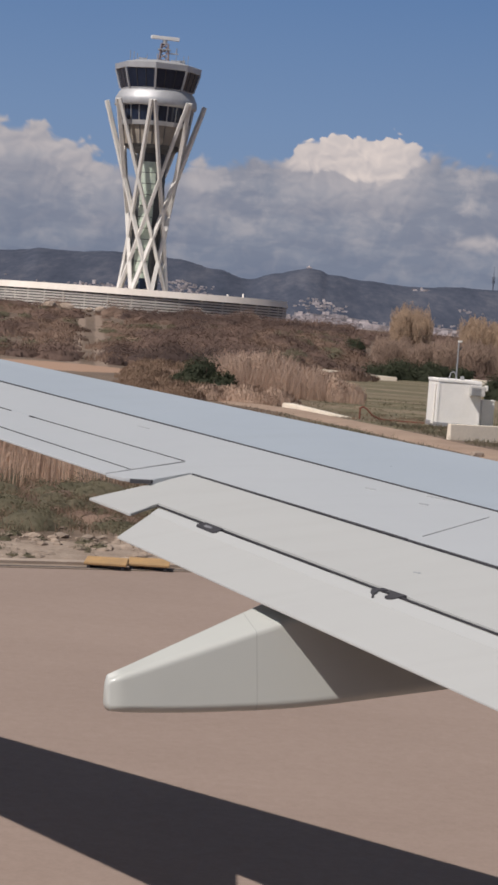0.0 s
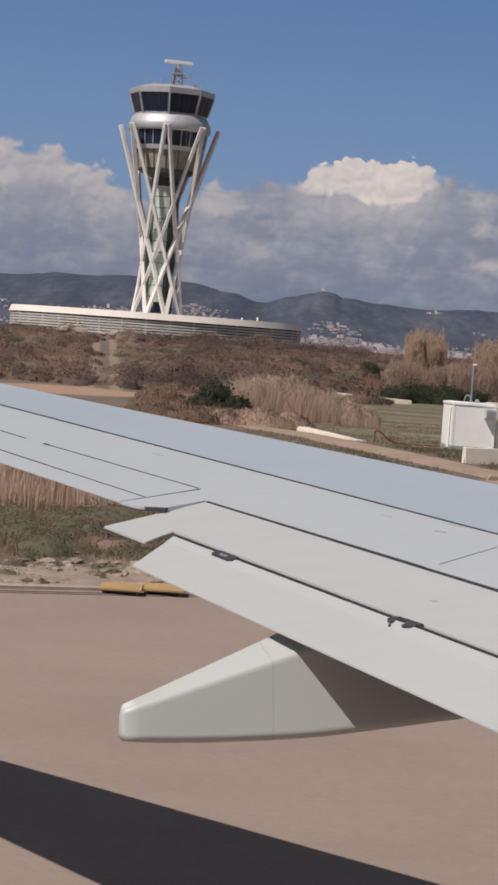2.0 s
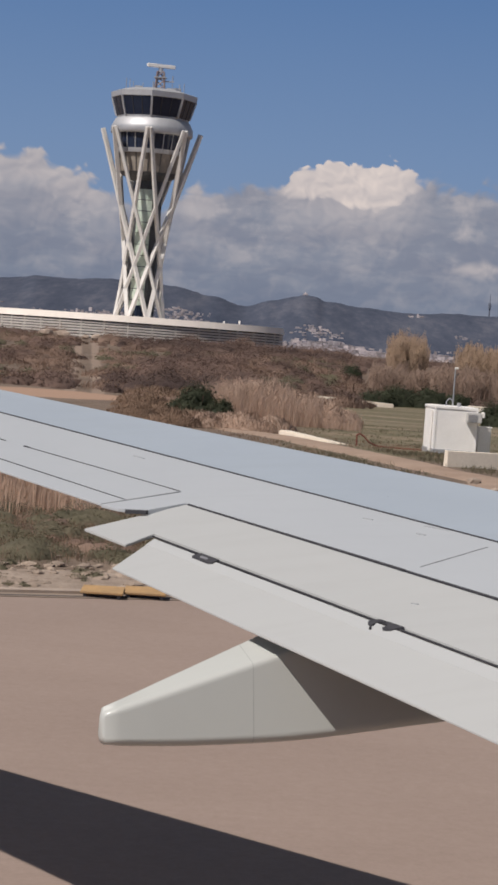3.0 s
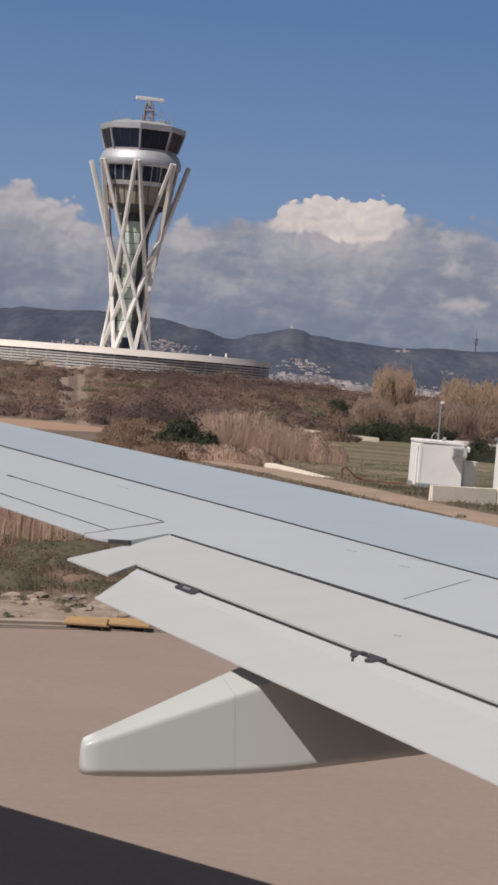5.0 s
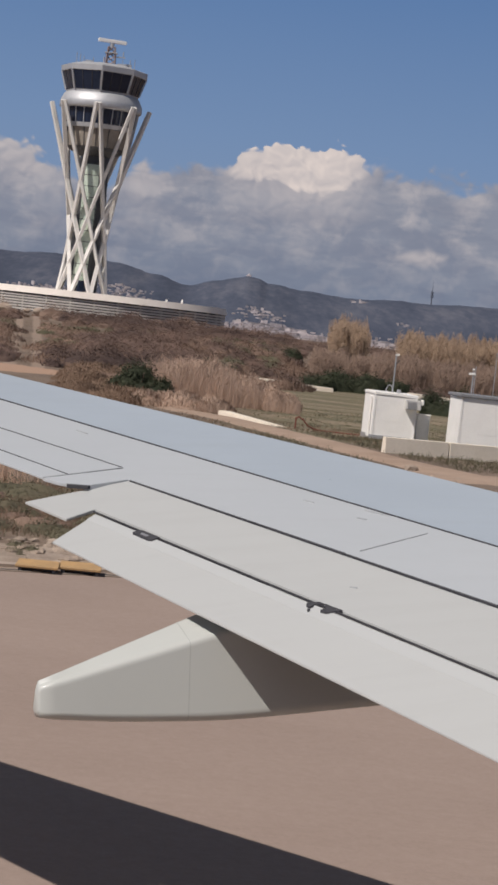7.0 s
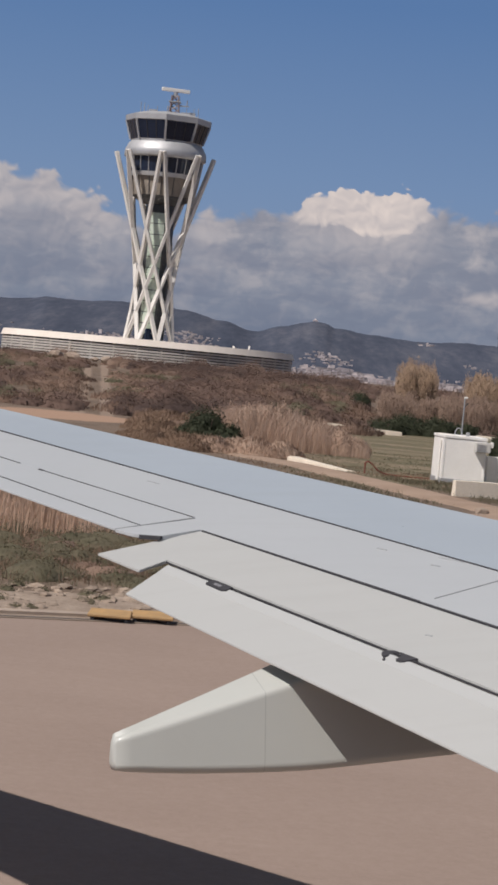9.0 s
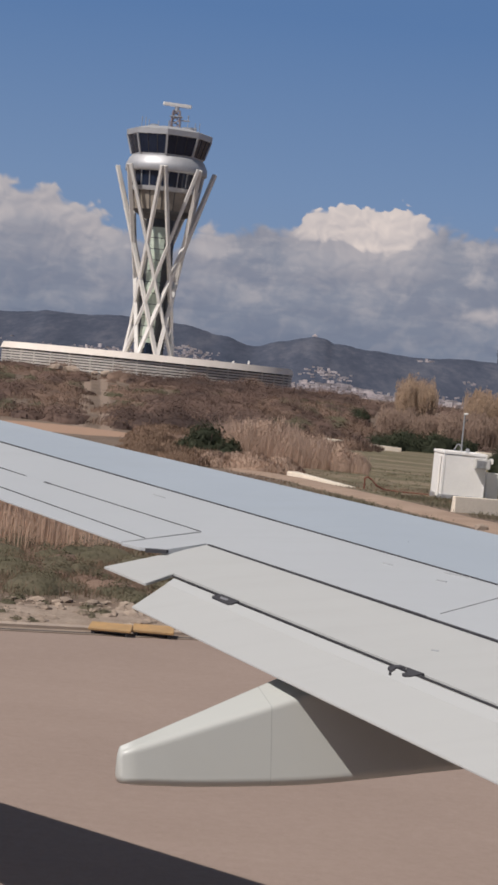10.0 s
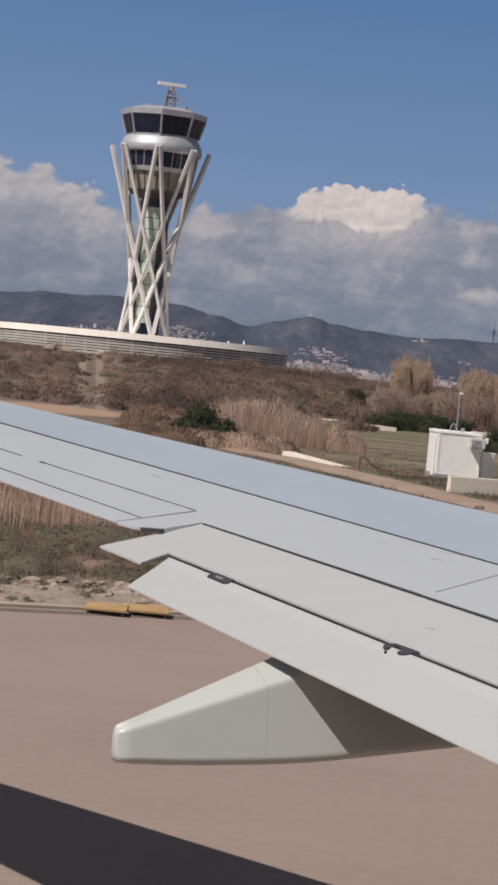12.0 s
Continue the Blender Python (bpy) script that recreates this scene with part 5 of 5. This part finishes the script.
def blades(name, count, place, tall, wide, mat, label, category, seed, lean=0.25, tuft=1, dome=None):
    """Stalks as narrow bent leaves, grown in tufts."""
    rng = random.Random(seed)
    verts, faces = [], []
    done = 0
    while done < count:
        cx, cy = place(rng)
        big = rng.uniform(0.6, 1.1)
        if dome:
            big *= max(0.45, 1 - 0.55 * abs((cx - dome[0]) / dome[1]) ** 2.2)
        for _ in range(tuft):
            x, y = (cx + rng.gauss(0, 0.25), cy + rng.gauss(0, 0.25)) if tuft > 1 else (cx, cy)
            z = ground_z(x, y) - 0.03
            h = rng.uniform(*tall) * big
            w = wide * rng.uniform(0.6, 1.4)
            a = rng.uniform(-0.9, 0.9)
            dx, dy = math.cos(a) * w / 2, math.sin(a) * w / 2
            lx, ly = rng.gauss(0, lean) * h, rng.gauss(0, lean) * h
            k = len(verts)
            mx, my = x + lx * 0.35, y + ly * 0.35
            verts += [(x - dx, y - dy, z), (x + dx, y + dy, z), (mx + dx * 0.9, my + dy * 0.9, z + h * 0.6), (mx - dx * 0.9, my - dy * 0.9, z + h * 0.6), (x + lx, y + ly, z + h)]
            faces += [(k, k + 1, k + 2, k + 3), (k + 3, k + 2, k + 4)]
            done += 1
    return tagged(raw(name, verts, faces, M[mat]), label, category, kind="stuff")


CORE = bmesh.new()
bmesh.ops.create_icosphere(CORE, subdivisions=2, radius=1.0)
CORE_V = [v.co.copy() for v in CORE.verts]
CORE_F = [tuple(v.index for v in f.verts) for f in CORE.faces]
CORE.free()


def core(verts, faces, normals, rng, x, y, z, rx, ry, rz):
    """The dense twiggy inside of a bush, an uneven mound that the leaves hide."""
    k, off = len(verts), rng.uniform(0, 90)
    for v in CORE_V:
        q = 0.85 + 0.5 * noise.noise((v.x * 1.6 + off, v.y * 1.6, v.z * 1.6))
        verts.append((x + v.x * rx * q, y + v.y * ry * q, z + v.z * rz * q))
        normals.append(tuple(v))
    faces += [tuple(k + i for i in f) for f in CORE_F]


def leaves(verts, faces, normals, rng, cx, cy, cz, rx, ry, rz, n, size):
    """Small leaf faces spread through the outer part of an uneven crown."""
    off = rng.uniform(0, 100)
    for _ in range(n):
        a, b = rng.uniform(0, 2 * math.pi), math.asin(rng.uniform(-0.3, 1.0))
        d = Vector((math.cos(a) * math.cos(b), math.sin(a) * math.cos(b), math.sin(b)))
        q = (0.75 + 0.55 * noise.noise(d * 1.7 + Vector((off, 0, 0)))) * rng.uniform(0.55, 1.12)
        p = Vector((cx + d.x * rx * q, cy + d.y * ry * q, cz + d.z * rz * q))
        s = size * rng.uniform(0.5, 1.4)
        r3 = Vector((rng.gauss(0, 1), rng.gauss(0, 1), rng.gauss(0, 1)))
        u = (r3 - d * r3.dot(d) * 0.8).normalized() * s
        v = (d.cross(u).normalized() + Vector((rng.gauss(0, 0.3), rng.gauss(0, 0.3), rng.gauss(0, 0.3)))) * s * 0.7
        k = len(verts)
        verts += [tuple(p - u), tuple(p + v), tuple(p + u), tuple(p - v * 0.6)]
        # leaves face outwards from the crown, give or take
        out = (d + Vector((rng.gauss(0, 0.16), rng.gauss(0, 0.16), rng.gauss(0.25, 0.16)))).normalized()
        faces.append((k, k + 1, k + 2, k + 3) if u.cross(v).dot(out) < 0 else (k + 3, k + 2, k + 1, k))
        normals += [tuple(out)] * 4


def scrub(name, count, place, size, n, leaf, mat, label, seed, flat=0.75):
    rng = random.Random(seed)
    verts, faces, normals = [], [], []
    for _ in range(count):
        x, y = place(rng)
        s = rng.uniform(*size)
        core(verts, faces, normals, rng, x, y, ground_z(x, y), s * 1.0, s * 0.72, s * flat * 0.62)
        leaves(verts, faces, normals, rng, x, y, ground_z(x, y) + 0.1 * s, s * rng.uniform(0.9, 1.6), s, s * flat * rng.uniform(0.7, 1.2), n, leaf)
    # bare twigs catch the light from above more evenly than a leafy ball does
    normals = [tuple((Vector(n) + Vector((0, 0, 0.8))).normalized()) for n in normals]
    return tagged(raw(name, verts, faces, M[mat], normals=normals), label, "scrub", kind="stuff")


def bush(x, y, r, tall, n, leaf, label, seed, mat="leaf"):
    rng = random.Random(seed)
    z = ground_z(x, y)
    t = thing("bush", (0, 0, 0), 0, label, "bush", "green bushes")
    bm = bmesh.new()
    for i in range(5):
        a = 2 * math.pi * i / 5
        add_rod(bm, (x, y, z - 0.1), (x + math.cos(a) * r * 0.5, y + math.sin(a) * r * 0.5, z + tall * 0.55), 0.05, 5, 0.02)
    part("trunk", bm, M["scrub"], t)
    verts, faces, normals = [], [], []
    core(verts, faces, normals, rng, x, y, z, r * 0.85, r * 0.6, tall * 0.62)
    for i in range(6):
        a = rng.uniform(0, 6.28)
        q = rng.uniform(0.0, 0.55) * r
        leaves(verts, faces, normals, rng, x + math.cos(a) * q, y + math.sin(a) * q * 0.6, z + tall * rng.uniform(0.15, 0.4), r * 0.6, r * 0.6, tall * rng.uniform(0.45, 0.62), n // 3, leaf)
    raw("crown", verts, faces, M[mat], t, normals=normals)


def plumes(name, spots, per, leaf, mat, label, seed, low=0.0, heart=0.45, droop=0.75, bend=2.6, ragged=0.45, streak=1.0):
    """Feathery reed heads: upright narrow leaf faces, denser and paler towards the rounded top."""
    rng = random.Random(seed)
    verts, faces, normals = [], [], []
    for cx, cy, r, h in spots:
        if not clear_of_path(cx, cy):
            continue
        off = rng.uniform(0, 60)
        core(verts, faces, normals, rng, cx, cy, ground_z(cx, cy), r * heart, r * heart * 0.8, h * heart * 0.6)
        for _ in range(per):
            a, q = rng.uniform(0, 6.283), math.sqrt(rng.random())
            x, y = cx + math.cos(a) * q * r, cy + math.sin(a) * q * r * 0.7
            top = h * (1 - droop * q ** bend) * (0.85 + ragged * noise.noise((x * 1.4 + off, y * 1.4, 0)))
            z = ground_z(x, y) + top * (low + (1 - low) * rng.random() ** 0.55)
            s = leaf * rng.uniform(0.5, 1.3)
            b = rng.uniform(-1.3, 1.3)
            ux, uy = math.cos(b) * s * 0.28, math.sin(b) * s * 0.28
            lx, ly = rng.gauss(0, 0.5) * s, rng.gauss(0, 0.5) * s
            k = len(verts)
            verts += [(x - ux, y - uy, z - s * 0.2), (x + lx * 0.3, y + ly * 0.3, z - s * 1.8 * streak), (x + ux, y + uy, z + s * 0.1), (x + lx, y + ly, z + s * 2.0)]
            out = Vector((math.cos(a) * q + rng.gauss(0, 0.25), math.sin(a) * q + rng.gauss(0, 0.25), 0.55 + rng.gauss(0, 0.2))).normalized()
            if streak > 1.0:
                # thin upright leaves of a dense stand catch the light alike all over it
                out = Vector((rng.gauss(0, 0.35), -0.4 + rng.gauss(0, 0.25), 0.6)).normalized()
            flip = (-uy * out.x + ux * out.y) > 0
            faces.append((k + 3, k + 2, k + 1, k) if flip else (k, k + 1, k + 2, k + 3))
            normals += [tuple(out)] * 4
    return tagged(raw(name, verts, faces, M[mat], normals=normals), label, "reeds", kind="stuff")


RG0 = random.Random(78)
# beside the pavement, seen under the wing
plumes("reeds", [(p.x, p.y, RG0.uniform(0.5, 1.1), RG0.uniform(0.7, 1.25)) for p in [plan(RG0.uniform(-7, 16), RG0.uniform(46, 61)) for _ in range(60)]], 620, 0.04, "reed_near", "feathery heads of dense dry reeds", 131)
blades("reeds", 60000, along(-7, 16, 45.0, 61.0), (0.5, 1.35), 0.010, "reed_near", "dense dry rust-tinged reeds", "reeds", 31, 0.08, 7)
blades("dry_grass", 34000, along(-7, 18, 36.5, 47.0), (0.08, 0.30), 0.010, "straw", "short dry grass on the verge", "grass", 32, 0.4, 12)
blades("green_grass", 26000, along(-7, 18, 36.0, 46.0), (0.06, 0.22), 0.010, "weeds", "short grey-green grass on the verge", "grass", 30, 0.4, 25)
scrub("weeds", 120, along(-7, 22, EDGE + 1.5, EDGE + 6.0), (0.10, 0.26), 260, 0.016, "weeds", "low grey-green weeds along the pavement", 33, 0.8)
scrub("weeds", 260, along(-7, 22, EDGE + 4.5, 46.0), (0.25, 0.7), 520, 0.022, "weeds", "grey-green bushes on the rough verge", 34, 0.7)
scrub("weeds", 150, along(-7, 22, 38.0, 48.0), (0.2, 0.45), 400, 0.016, "scrub_pale", "dry brown bushes on the rough verge", 35, 0.7)
# field beyond the wing


def off_track(place):
    """Places that keep off the trodden side track."""
    def pick(g):
        for _ in range(20):
            x, y = place(g)
            near = min((Vector((x, y)) - (Vector(a) + (Vector(b) - Vector(a)) * min(1.0, max(0.0, (Vector((x, y)) - Vector(a)).dot(Vector(b) - Vector(a)) / (Vector(b) - Vector(a)).length_squared)))).length for a, b in zip(SIDE_TRACK, SIDE_TRACK[1:]))
            if near > 1.5:
                break
        return x, y
    return pick


blades("field_grass", 16000, off_track(area(0, 28, 78, 125)), (0.05, 0.16), 0.022, "weeds", "short green and dry grass on the field", "grass", 36, 0.4, 12)
blades("field_grass", 15000, off_track(area(2, 18, 76, 93)), (0.06, 0.24), 0.02, "weeds", "rough grey-green grass before the concrete wall", "grass", 38, 0.4, 10)
blades("field_grass", 6000, off_track(area(-3, 26, 84, 104)), (0.06, 0.22), 0.02, "straw", "dry tufts beside the track", "grass", 37, 0.35, 12)


def thicket(lo, hi, y0, y1, level, off):
    """Places spread over the mound, gathered into patches."""
    def place(g):
        for _ in range(40):
            y = g.uniform(y0, y1)
            x = g.uniform(lo, hi) * y
            if noise.noise((x * 0.075, y * 0.024, off)) + 0.35 * noise.noise((x * 0.2, y * 0.06, off + 3)) > level and clear_of_path(x, y):
                break
        return x, y
    return place


def reed_height(x):
    """The dry reed bed is tallest at its western shoulder and falls away towards the field."""
    return 1.5 + 0.95 * smooth01(x, -4.2, -2.2) - 1.5 * smooth01(x, -0.6, 4.2)


RT = random.Random(79)
BED = [(x, y, RT.uniform(0.6, 1.1), reed_height(x) * RT.uniform(0.75, 1.05)) for x, y in [(RT.uniform(-3.9, 3.9), RT.uniform(115, 128)) for _ in range(95)]]
for i in range(5):
    plumes("reeds", BED[i::5], 1100, 0.05, "reed_pale", "broad bed of tall pale pinkish dry reeds", 200 + i, 0.15, 0.25)
for i, (x0, x1, lo, hi) in enumerate(((-4.0, -1.8, 1.2, 2.4), (-1.8, 0.8, 1.2, 2.5), (0.8, 2.4, 0.8, 1.7), (2.4, 4.4, 0.4, 1.0))):
    blades("reeds", 2600, area(x0, x1, 113.5, 127), (lo, hi), 0.016, "reed_pale", "pale upright stalks of the dry reed bed", "reeds", 230 + i, 0.16, 1)
RG = random.Random(77)
LOW = [(RG.uniform(-0.066, 0.0) * y, y, RG.uniform(0.7, 1.6), RG.uniform(0.4, 1.0)) for y in [RG.uniform(104, 150) for _ in range(90)]]
plumes("reeds", [q for q in LOW if q[0] < -0.036 * q[1]], 1500, 0.05, "straw", "low dry reeds at the foot of the mound", 39)
plumes("reeds", [q for q in LOW if q[0] >= -0.036 * q[1]], 1500, 0.05, "reed_pale", "low pale tan reeds before the tall bed", 29)
plumes("dry_grass", [(RG.uniform(-0.15, 0.04) * y, y, RG.uniform(1.2, 3.2), RG.uniform(0.4, 0.9)) for y in [RG.uniform(150, 285) for _ in range(150)]], 620, 0.09, "drift", "faded dry grass drifts on the mound", 40, 0.0, 0.3)

scrub("scrub", 620, thicket(-0.165, 0.03, 150, 300, 0.02, 1.0), (0.7, 1.7), 520, 0.075, "scrub", "dark purple-brown leafless scrub in patches on the mound", 41, 0.9)
scrub("scrub", 90, thicket(-0.165, 0.03, 160, 290, 0.10, 1.0), (1.4, 2.6), 1500, 0.085, "scrub", "large rounded masses of dark brown brush", 51, 0.8)
scrub("scrub", 380, thicket(-0.165, 0.03, 130, 295, 0.0, 7.0), (0.4, 1.2), 420, 0.06, "scrub_pale", "pale dry scrub on the mound", 42)
scrub("scrub", 130, thicket(-0.165, 0.03, 128, 290, 0.12, 15.0), (0.5, 1.3), 300, 0.09, "weeds", "grey-green bushes on the mound", 49)
for bx, by, br, bn, bs in ((-29.5, 285, 2.3, 1500, 61), (-5.5, 292, 2.2, 1300, 62), (-20.0, 262, 1.9, 1100, 63)):
    scrub("scrub", 2, (lambda cx, cy: (lambda g: (cx + g.gauss(0, 0.7), cy + g.gauss(0, 0.7))))(bx, by), (br * 0.8, br), bn, 0.07, "scrub_pale", "tall leafless brown shrub before the low round building", bs, 1.1)
MOUND = (lambda lo, hi, y0, y1: (lambda g: (lambda y: (g.uniform(lo, hi) * y, y))(g.uniform(y0, y1))))
scrub("scrub", 220, MOUND(-0.01, 0.19, 222, 305), (0.8, 1.7), 420, 0.085, "scrub", "dark brown scrub behind the field", 43)
scrub("scrub", 110, MOUND(0.005, 0.19, 188, 202), (0.6, 1.3), 300, 0.10, "scrub", "dark brown brush before the cane", 52)


def cane_stand(x0, x1, y0, y1, h, seed, label, mat="cane", tops="plume", low=0.42, thick=3.2):
    """Leaning stalks under overlapping rounded feathery heads."""
    rng = random.Random(seed)
    blades("cane", int(160 * (x1 - x0) * (y1 - y0) / 6), area(x0, x1, y0, y1), (h * 0.5, h * 0.74), 0.04, mat, label, "cane", seed, 0.10, 10)
    spots = []
    for _ in range(int((x1 - x0) * thick * 1.5)):
        x = (x0 + x1) / 2 + (x1 - x0) / 2 * math.sin(rng.uniform(-1.35, 1.35))
        spots.append((x, rng.uniform(y0, y1), rng.uniform(0.6, 1.2), h * rng.uniform(0.84, 1.0)))
    plumes("cane_plumes", spots, 1400, 0.055, tops, "golden feathery cane tops", seed + 1, low, 0.15, 0.15, 4.0, 0.34, 2.0)


cane_stand(11.1, 13.8, 213, 220, 6.4, 400, "tall round stand of dry cane", "cane", "plume", 0.45, 7.0)
cane_stand(18.0, 28.2, 216, 226, 5.7, 410, "long tall stand of dry cane", "cane", "plume", 0.5, 5.0)
cane_stand(9.0, 17.0, 203, 210, 3.3, 420, "brown cane before the taller stands", "cane", "cane", 0.1, 4.0)
cane_stand(15.0, 30.0, 202, 212, 3.7, 430, "brown cane before the taller stands", "cane", "cane", 0.1, 4.0)
cane_stand(29.0, 46.0, 204, 216, 3.3, 440, "brown cane behind the field", "cane", "cane")
k = 0
for x, y, r, h, n in ((-4.0, 112.5, 1.35, 2.5, 5200), (-3.0, 111.6, 1.0, 1.6, 2600), (-5.2, 113, 0.9, 1.4, 2000), (8.0, 182, 2.3, 1.7, 2000), (10.2, 184, 2.4, 2.1, 2400), (12.6, 184, 2.5, 2.4, 2400), (15.0, 185, 2.2, 2.0, 2000),
                      (14.2, 146, 1.2, 2.2, 1800), (15.4, 145, 1.6, 1.7, 1800), (16.4, 147, 1.3, 2.5, 1800), (24.9, 187, 1.8, 1.7, 1500), (29.4, 188, 1.5, 1.5, 1300), (33.9, 186, 2.2, 1.9, 1500),
                      (7.6, 236, 1.8, 1.6, 900), (-2.2, 60.5, 0.5, 0.4, 500)):
    k += 1
    bush(x, y, r, h, n, 0.05 if y < 150 else 0.075, "dense dark green bush in the dry grass", 60 + k)
